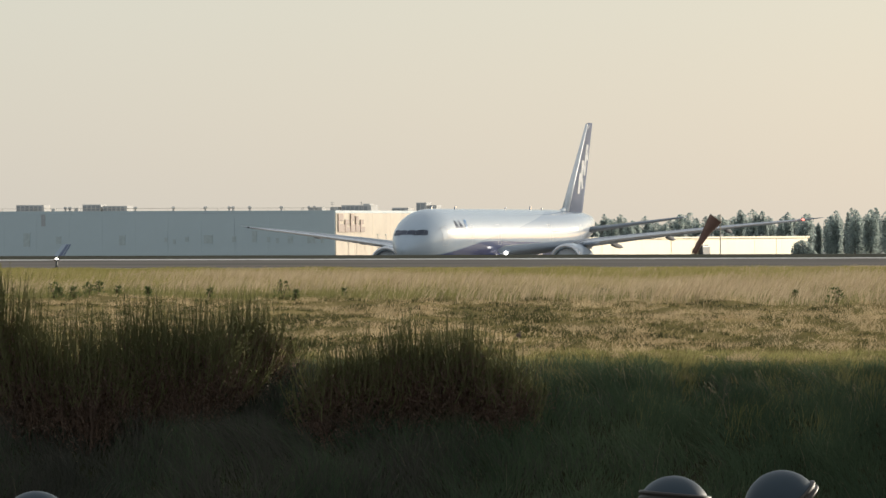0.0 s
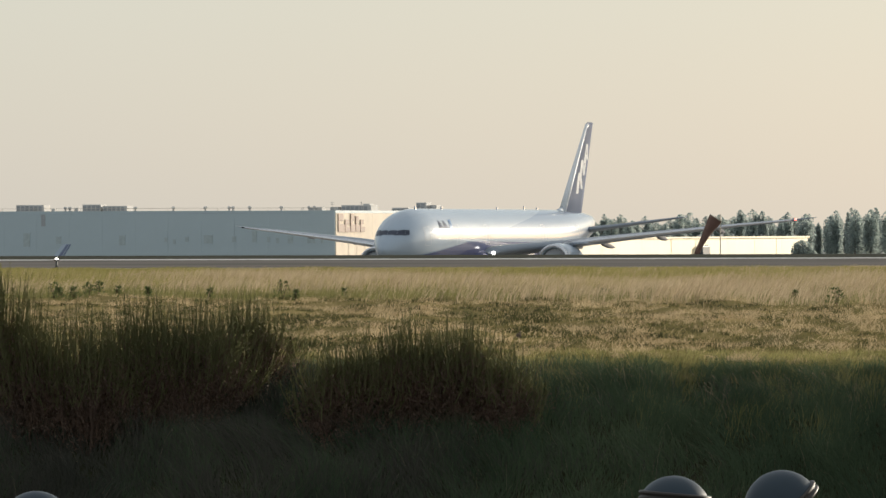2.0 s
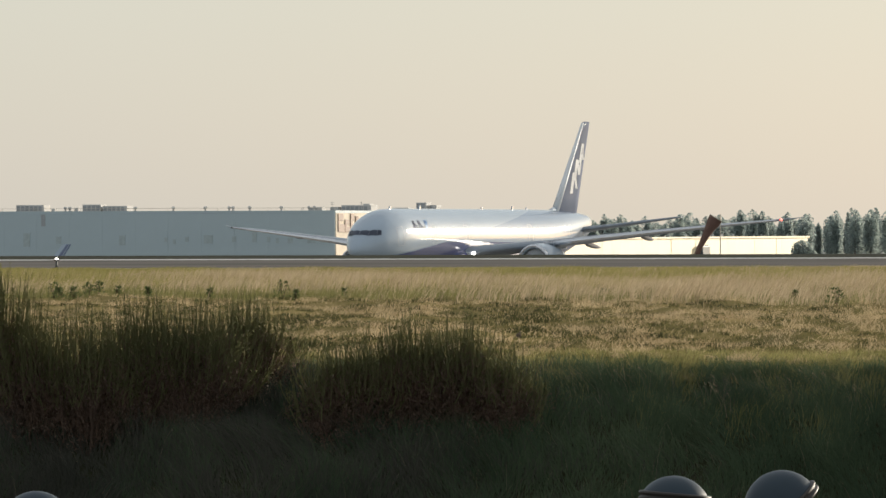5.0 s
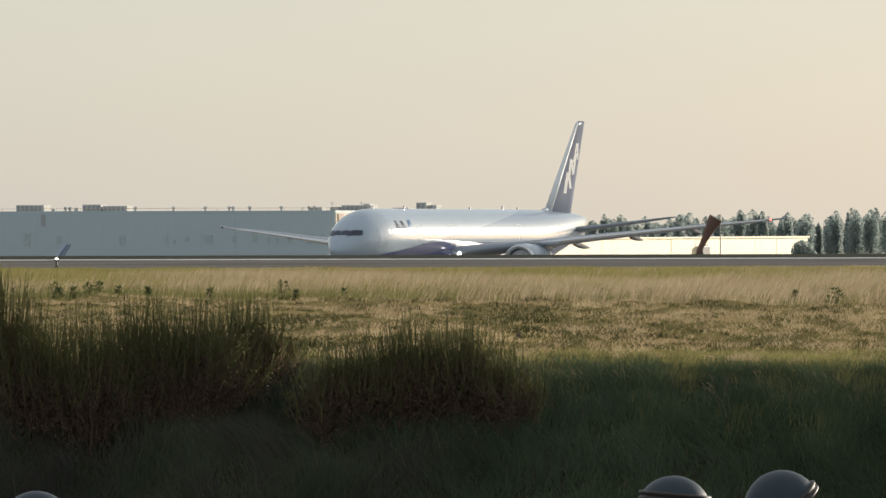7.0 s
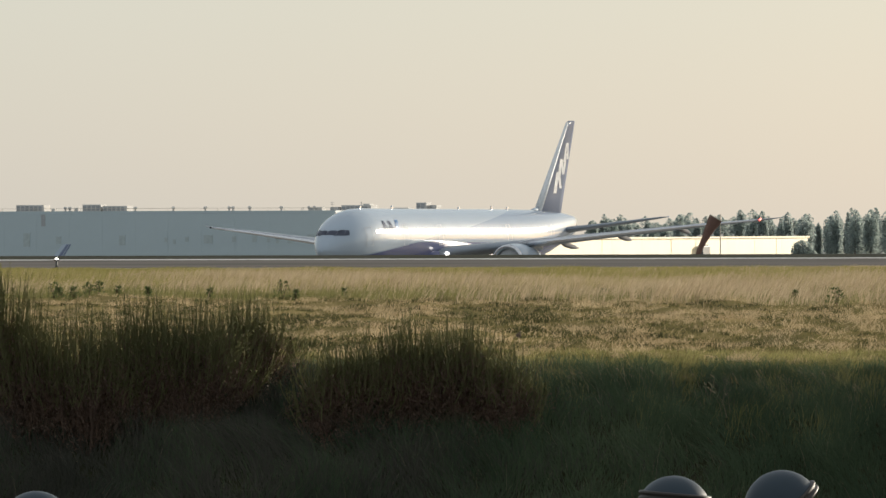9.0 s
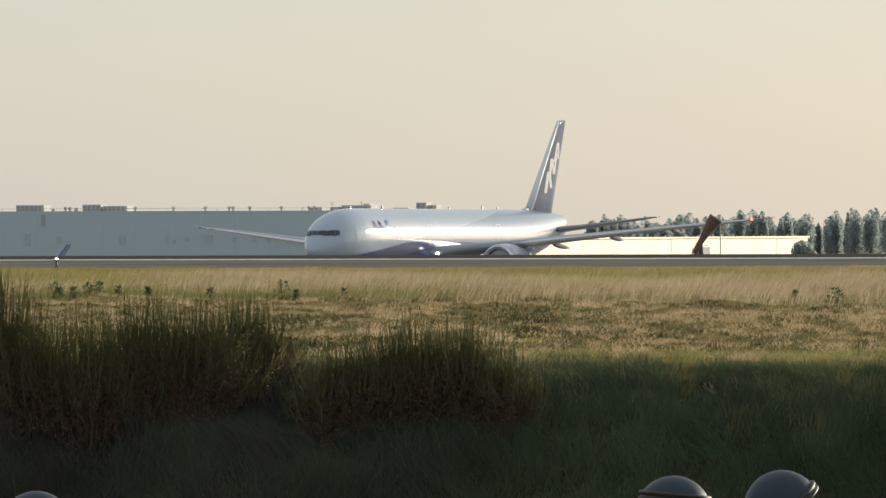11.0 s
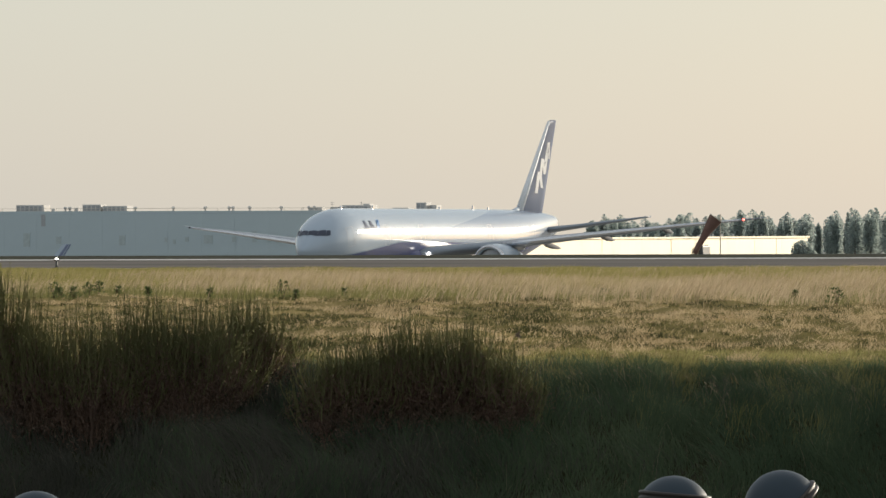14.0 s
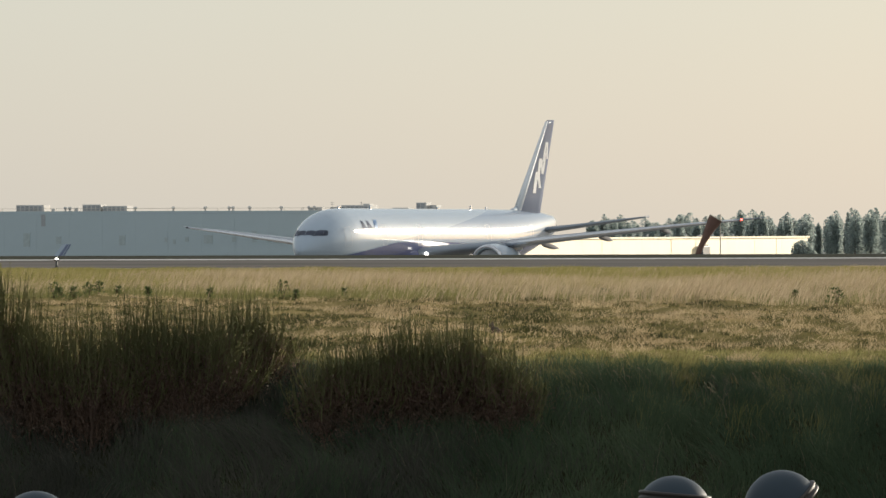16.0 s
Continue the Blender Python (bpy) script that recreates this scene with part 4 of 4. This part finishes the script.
def aerofoil(s0, s1, x, z, t):
    """Closed section from leading edge s0 to trailing edge s1."""
    c = s1 - s0
    up = [(0, 0), (0.015, 0.3), (0.06, 0.62), (0.15, 0.88), (0.32, 1.0), (0.55, 0.8), (0.8, 0.4), (1, 0.03)]
    pts = [(x, s0 + c * f - 36, z + t / 2 * h) for f, h in up] + [(x, s0 + c * f - 36, z - t / 2 * h * 0.85) for f, h in up[:0:-1]]
    return pts


def wheel(parent, c, r, w):
    bm = bmesh.new()
    loft(bm, [ring((c[0] + dx * w, c[1], c[2]), r * k, r * k, 20, "x") for dx, k in ((-0.5, 0.6), (-0.5, 0.85), (-0.38, 0.98), (0.38, 0.98), (0.5, 0.85), (0.5, 0.6))])
    part("tyre", bm, M_TYRE, parent, smooth=True)
    bm = bmesh.new()
    rod(bm, (c[0] - w * 0.52, c[1], c[2]), (c[0] + w * 0.52, c[1], c[2]), r * 0.5, None, 16)
    part("rim", bm, M_METAL, parent)


def airliner():
    e = thing("airliner", pose(0, 690, APRON), "white wide-body twin-jet airliner with dark blue belly and tail, taxiing", "aircraft")
    ss = np.concatenate([1.1 + np.linspace(0, 1, 9) ** 1.5 * 3.0, np.linspace(4.5, 10.8, 16), np.linspace(14, 48, 10), np.linspace(50, 73.2, 22)])
    bm = bmesh.new()
    loft(bm, [[skin(s, 360 * i / 56) for i in range(56)] for s in ss])
    body = part("fuselage", bm, M_LIVERY, e, "white fuselage with dark blue belly and painted sky reflection aft", smooth=True)
    # wing-root fairing
    bm = bmesh.new()
    loft(bm, [[(rx * math.cos(a), s - 36, z + rz * math.sin(a)) for a in [2 * math.pi * i / 40 for i in range(40)]] for s, z, rx, rz in
              ((21.5, 3.9, 2.3, 1.0), (24, 3.75, 3.0, 1.45), (28, 3.6, 3.5, 1.65), (36, 3.6, 3.6, 1.7), (41, 3.75, 3.2, 1.5), (45, 4.0, 2.4, 1.1))])
    part("wing_fairing", bm, M_BLUE, e, smooth=True)
    for sx in (1, -1):
        bm = bmesh.new()
        secs = [(1.5, 23.9, 38.6, 3.75, 1.75), (3.1, 25.1, 38.5, 3.9, 1.6), (6.4, 27.5, 38.5, 4.32, 1.25), (9.8, 29.8, 38.6, 4.7, 1.0), (15, 33.45, 40.7, 5.32, 0.78), (20, 36.95, 42.6, 5.88, 0.6),
                (25.5, 40.8, 44.7, 6.47, 0.42), (30.3, 44.2, 46.45, 6.92, 0.26), (31.4, 45.4, 46.8, 7.06, 0.16), (32.36, 46.76, 47.2, 7.2, 0.06)]
        secs = [(x * (1.0 if x < 20 else 1.011), a, b, z + 0.13, t) for x, a, b, z, t in secs]
        loft(bm, [aerofoil(a, b, sx * x, z, t) for x, a, b, z, t in secs])
        wing = part("wing", bm, M_WING, e, "grey swept wing with raked tip", smooth=True)
        bm = bmesh.new()
        loft(bm, [aerofoil(a - 0.06, a + (b - a) * 0.07, sx * x, z, t * 0.62) for x, a, b, z, t in secs[3:8]])
        part("slat", bm, M_METAL, wing, "bare metal leading edge", smooth=True)
        for x, s, z, ln in ((11.8, 37.2, 4.3, 5.2), (17.2, 39.4, 5.05, 4.4), (23.0, 41.8, 5.75, 3.8)):
            bm = bmesh.new()
            loft(bm, [ring((sx * x, s - 36 + ln * f, z + 0.52 - 0.42 * f), r * 0.65, r * 0.75, 14) for f, r in ((0, 0.03), (0.15, 0.25), (0.45, 0.36), (0.75, 0.28), (1.0, 0.04))])
            part("flap_fairing", bm, M_FAIRING, wing, smooth=True)
        bm = bmesh.new()
        bmesh.ops.create_uvsphere(bm, u_segments=10, v_segments=8, radius=0.11, matrix=Matrix.Translation((sx * 31.05, 44.5 - 36, 7.12)))
        part("position_light", bm, M_RED if sx > 0 else M_GLASS, wing, "lit red wingtip light" if sx > 0 else "")
        bm = bmesh.new()
        bmesh.ops.create_uvsphere(bm, u_segments=10, v_segments=8, radius=0.2, matrix=Matrix.Translation((sx * 3.75, 25.4 - 36, 4.0)))
        part("landing_light", bm, M_LAMP, wing, "lit white landing light at the wing root")
        # engine
        bm = bmesh.new()
        c = (sx * 9.83, 0, 3.1)
        prof = [(26.9, 1.32), (26.65, 1.42), (26.5, 1.55), (26.6, 1.66), (27.0, 1.76), (28.2, 1.85), (29.8, 1.86), (31.4, 1.74), (32.8, 1.5), (33.4, 1.34), (33.3, 1.25), (30, 1.25), (27.4, 1.28)]
        loft(bm, [ring((c[0], s - 36, c[2]), r, r, 36) for s, r in prof], cap=False)
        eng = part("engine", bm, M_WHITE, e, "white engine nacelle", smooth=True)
        bm = bmesh.new()
        loft(bm, [ring((c[0], s - 36, c[2]), r, r, 36) for s, r in ((26.9, 1.33), (26.64, 1.43), (26.47, 1.55), (26.58, 1.68), (26.85, 1.75), (26.86, 1.7))], cap=False)
        part("inlet_lip", bm, M_METAL, eng, "polished metal inlet lip", smooth=True)
        bm = bmesh.new()
        loft(bm, [ring((c[0], s - 36, c[2]), r, r, 24) for s, r in ((26.5, 0.03), (26.85, 0.3), (27.25, 0.42), (27.4, 0.42))])
        part("spinner", bm, M_FAN, eng, smooth=True)
        bm = bmesh.new()
        for i in range(22):
            m = Matrix.Translation((c[0], 27.3 - 36, c[2])) @ Matrix.Rotation(2 * math.pi * i / 22, 4, "Y") @ Matrix.Rotation(0.6, 4, "Z")
            box(bm, (-0.14, -0.03, 0.35), (0.14, 0.03, 1.25), m)
        part("fan", bm, M_FAN, eng, "grey fan blades")
        bm = bmesh.new()
        loft(bm, [ring((c[0], s - 36, c[2]), r, r, 24) for s, r in ((32.5, 0.9), (33.8, 0.85), (35.2, 0.6), (35.9, 0.2))])
        part("exhaust", bm, M_METAL, eng, smooth=True)
        bm = bmesh.new()
        box(bm, (c[0] - 0.25, 28.6 - 36, 4.3), (c[0] + 0.25, 36.5 - 36, 4.95), bevel=0.12)
        part("pylon", bm, M_WING, eng)
        # tailplane
        bm = bmesh.new()
        loft(bm, [aerofoil(a, b, sx * x, z, t) for x, a, b, z, t in ((0.6, 64.2, 70.6, 6.3, 0.8), (4.0, 66.9, 71.6, 6.75, 0.55), (8.0, 70.1, 72.9, 7.32, 0.36), (10.2, 71.9, 73.6, 7.64, 0.22), (10.6, 72.5, 73.7, 7.7, 0.1))])
        st = part("tailplane", bm, M_WING, e, "dark grey tailplane", smooth=True)
        bm = bmesh.new()
        bmesh.ops.create_uvsphere(bm, u_segments=8, v_segments=6, radius=0.1, matrix=Matrix.Translation((sx * 10.55, 73.5 - 36, 7.72)))
        part("tip_light", bm, M_METAL, st)
        # main gear
        bm = bmesh.new()
        rod(bm, (sx * 5.5, 1.2, 3.2), (sx * 5.5, 1.2, 0.7), 0.2)
        rod(bm, (sx * 5.5, 1.2, 1.8), (sx * 3.6, 1.2, 3.0), 0.1)
        box(bm, (sx * 5.5 - 0.15, -0.5, 0.55), (sx * 5.5 + 0.15, 2.9, 0.8))
        g = part("main_gear", bm, M_METAL, e, "metal main gear leg with bogie beam")
        bm = bmesh.new()
        box(bm, (sx * 5.75, 0.1, 1.5), (sx * 5.85, 2.4, 3.2), bevel=0.03)
        part("gear_door", bm, M_WING, g)
        for yy in (-0.3, 1.2, 2.7):
            for dx in (-0.65, 0.65):
                wheel(g, (sx * 5.5 + dx, yy, 0.66), 0.66, 0.48)
        # cockpit panes
        for cs in (((2.6, 51), (2.32, 89), (2.85, 89), (3.2, 58)), ((3.38, 29.5), (2.62, 50), (3.24, 58), (3.9, 43)), ((4.0, 23.5), (3.4, 29), (3.92, 42.5), (4.3, 36))):
            part("cockpit_window", patch(bmesh.new(), cs, 0.025, 5, sx), M_COCKPIT, e, "dark cockpit pane", smooth=False)
        # doors with a thin seam
        for s, w in ((6.5, 1.2), (15.5, 1.1), (25.0, 1.1), (44.5, 1.1), (58.5, 1.0)):
            k = 0.0 if s < 50 else 6
            bm = bmesh.new()
            for a0, a1, s0, s1 in ((26.5, 27.4, s - 0.04, s + w + 0.04), (-12.4, -11.6, s - 0.04, s + w + 0.04), (-12, 27, s - 0.05, s + 0.01), (-12, 27, s + w - 0.01, s + w + 0.05)):
                strip = patch(bmesh.new(), ((s0, a0 - k), (s1, a0 - k), (s1, a1 - k), (s0, a1 - k)), 0.012, 5, sx)
                tmp = bpy.data.meshes.new("strip")
                strip.to_mesh(tmp)
                strip.free()
                bm.from_mesh(tmp)
                bpy.data.meshes.remove(tmp)
            part("door", bm, M_EDGE, e, "cabin door outlined by a thin seam")
    # cabin windows
    bm = bmesh.new()
    loft(bm, [[(0.0, 0.13 * math.cos(a) + 0, 0.19 * math.sin(a)) for a in [2 * math.pi * i / 10 for i in range(10)]], [(0.03, 0.12 * math.cos(a), 0.18 * math.sin(a)) for a in [2 * math.pi * i / 10 for i in range(10)]]])
    first = part("cabin_window", bm, M_CABIN, e)
    k = 0
    for sx in (1, -1):
        s = 8.6
        while s < 57:
            if all(abs(s - d) > 1.0 for d in (6.5, 16, 25.5, 45)):
                p = skin(s, 15, 0.0)
                m = Matrix.Translation((sx * p[0], p[1], p[2])) @ (Matrix.Rotation(radians(-15), 4, "Y") if sx > 0 else Matrix.Rotation(radians(180 + 15), 4, "Y"))
                if k == 0:
                    first.matrix_local = m
                else:
                    shared("cabin_window", first.data, m, e)
                k += 1
            s += 0.56
    # fin
    bm = bmesh.new()

    def fin_at(z):
        f = (z - 8.3) / 10.0
        return 60.7 + f * 10.05, 68.4 + f * 4.7, 0.95 * (1 - f) + 0.3 * f
    rings = []
    for z in (8.0, 10.0, 12.5, 15.0, 17.6, 18.2, 18.35):
        a, b, t = fin_at(min(z, 18.25))
        if z > 18.2:
            a, t = a + 0.5, t * 0.5
        pts = aerofoil(a, b, 0, 0, t)
        rings.append([(p[2], p[1], z) for p in pts])
    loft(bm, rings)
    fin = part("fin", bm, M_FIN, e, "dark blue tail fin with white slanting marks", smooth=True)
    # pale edge carried back over the fin's nose as painted sun sheen
    bm = bmesh.new()
    rings = []
    for z in (8.2, 12, 15, 18.2):
        a, b, t = fin_at(z)
        rings.append([(p[2], p[1], z) for p in aerofoil(a - 0.06, a + (b - a) * 0.2, 0, 0, t * 0.95)])
    loft(bm, rings)
    part("leading_edge_sheen", bm, M_FINW, fin, "pale leading edge widened with painted sun sheen", smooth=True)
    bm = bmesh.new()
    loft(bm, [ring((0, 58.0 - 36, 8.3), 0.05, 0.1, 12), ring((0, 60.2 - 36, 8.3), 0.25, 0.5, 12), ring((0, 62.5 - 36, 8.5), 0.4, 0.7, 12)])
    part("fillet", bm, M_WHITE, fin, smooth=True)
    for sx in (1, -1):
        for z0, z1, f0, f1, w in ((10.4, 12.71, 0.35, 0.23, 0.16), (10.94, 12.54, 0.63, 0.31, 0.16), (11.83, 14.14, 0.4, 0.23, 0.16), (12.44, 14.07, 0.62, 0.3, 0.15), (12.51, 14.75, 0.64, 0.55, 0.15), (13.8, 15.91, 0.5, 0.38, 0.16), (14.14, 15.91, 0.78, 0.5, 0.15)):
            bm = bmesh.new()
            rows = []
            for i in range(5):
                v = i / 4
                z = z0 + (z1 - z0) * v
                a, b, t = fin_at(z)
                row = []
                for f in (f0 + (f1 - f0) * v, f0 + (f1 - f0) * v + w):
                    h = float(np.interp(f, (0, 0.06, 0.15, 0.32, 0.55, 0.8, 1), (0, 0.62, 0.88, 1, 0.8, 0.4, 0.03)))
                    row.append((sx * (t / 2 * h + 0.03), a + (b - a) * f - 36, z))
                rows.append(row)
            vs = [[bm.verts.new(q) for q in r] for r in rows]
            for p, q in zip(vs, vs[1:]):
                bm.faces.new((p[0], p[1], q[1], q[0]))
            bmesh.ops.solidify(bm, geom=bm.faces[:], thickness=0.02)
            part("fin_mark", bm, M_FINW, fin, "white slanting bar")
        for s0, s1, lean in ((10.4, 10.75, 0.3), (11.1, 11.45, -0.3), (11.9, 12.2, 0.25), (12.6, 12.95, -0.3)):
            part("fuselage_mark", patch(bmesh.new(), ((s0, 20), (s1, 20), (s1 + lean, 36), (s0 + lean, 36)), 0.03, 4, sx), M_TITLE, e, "grey-blue slanting bar")
        part("fuselage_mark", patch(bmesh.new(), ((13.5, 19), (14.3, 19), (15.0, 38), (14.2, 38)), 0.03, 4, sx), M_SKYB, e, "light blue slanting bar")
    # crown antennas
    for s, h in ((11, 0.35), (19.5, 0.4), (38, 0.3), (47.5, 0.45), (52, 0.3)):
        bm = bmesh.new()
        box(bm, (-0.06, s - 36, 8.5), (0.06, s - 35.5, 8.55 + h), bevel=0.04)
        part("antenna", bm, M_WHITE, e)
    # nose gear
    bm = bmesh.new()
    rod(bm, (0, 5.9 - 36, 3.0), (0, 5.9 - 36, 0.55), 0.14)
    rod(bm, (0, 7.2 - 36, 2.9), (0, 5.9 - 36, 1.2), 0.07)
    g = part("nose_gear", bm, M_METAL, e, "metal nose gear leg")
    for dx in (-0.35, 0.35):
        wheel(g, (dx, 5.9 - 36, 0.54), 0.54, 0.4)
    return e


PLANE = airliner()


# ---- animal in the mown grass ----
def rabbit():
    e = thing("rabbit", pose(1.6, 128, 0), "small brown wild rabbit hopping through mown grass", "rabbit")

    def blob(name, c, r, mat, parent, rot=0.0, label=""):
        bm = bmesh.new()
        bmesh.ops.create_uvsphere(bm, u_segments=14, v_segments=10, radius=1.0, matrix=Matrix.Scale(0.92, 4) @ Matrix.Translation(c) @ Matrix.Rotation(rot, 4, "Y") @ Matrix.Diagonal((*r, 1)))
        return part(name, bm, mat, parent, label, smooth=True)
    body = blob("body", (0.0, 0, 0.12), (0.13, 0.075, 0.09), M_FUR, e, 0.75)
    head = blob("head", (-0.1, 0, 0.25), (0.06, 0.045, 0.05), M_FUR, e, -0.2)
    for sy in (-1, 1):
        blob("ear", (-0.075, sy * 0.025, 0.305), (0.016, 0.01, 0.036), M_FUR, head, 0.5, "short brown ear")
        blob("hind_leg", (0.06, sy * 0.06, 0.05), (0.07, 0.03, 0.05), M_FUR, e)
        blob("fore_leg", (-0.09, sy * 0.035, 0.08), (0.02, 0.018, 0.09), M_FUR, e)
    blob("tail", (0.15, 0, 0.12), (0.03, 0.025, 0.03), M_FURL, e, 0, "white tail tuft")
    return e


RABBIT = rabbit()


# ---- what moves ----
def motions():
    path = [(0.0, 6.12, 690.2, 16.91), (1.5, 5.37, 687.8, 18.15), (3.5, 4.30, 684.7, 19.4), (7.0, 2.12, 678.9, 21.55), (9.0, 0.91, 675.9, 21.7), (12.5, -0.65, 672.1, 21.45), (14.5, -1.12, 670.9, 21.4), (16.0, -1.27, 670.5, 21.42)]
    walk(PLANE, [(t, pose(x, y, APRON, -0.038, -0.64, -a)) for t, x, y, a in path])
    sway = [(0.0, 35), (0.8, 34), (1.5, 33), (2.2, 31.5), (3.0, 30.5), (4.2, 32), (5.2, 31), (6.3, 30), (7.0, 29.5), (7.8, 30.5), (8.5, 29.5), (9.2, 30), (10.3, 32), (11.5, 36), (12.5, 36.5), (14.0, 34.5), (16.0, 30)]
    walk(SOCK, [(t, pose(-0.35, 0, 2.93, 0, a, 0)) for t, a in sway])
    hop = [(0.0, 1.56, 0), (13.6, 1.55, 0), (14.2, 1.53, 0), (14.4, 1.5, 0.06), (14.6, 1.44, 0), (15.0, 1.34, 0), (15.4, 1.29, 0.02), (15.6, 1.24, 0), (15.8, 1.17, 0.03), (16.0, 1.07, 0)]
    walk(RABBIT, [(t, pose(x, 127.0 + (1.55 - x) * 11, z + rise(x, 127.0 + (1.55 - x) * 11) - 0.07, 0, 0, 12)) for t, x, z in hop])
    for i, tuft in enumerate(TUFTS):
        rest = tuft.matrix_world.copy()
        rows = []
        for k in range(49):
            t = k / 3
            gust = 2.5 * math.sin(2.9 * t + 1.7 * i) + 2.0 * math.sin(1.3 * t + 0.6 * i) + 1.2 * math.sin(5.3 * t + 2.3 * i)
            rows.append((min(16.0, t), rest @ pose(0, 0, 0, 0, gust, 0)))
        walk(tuft, rows)


motions()
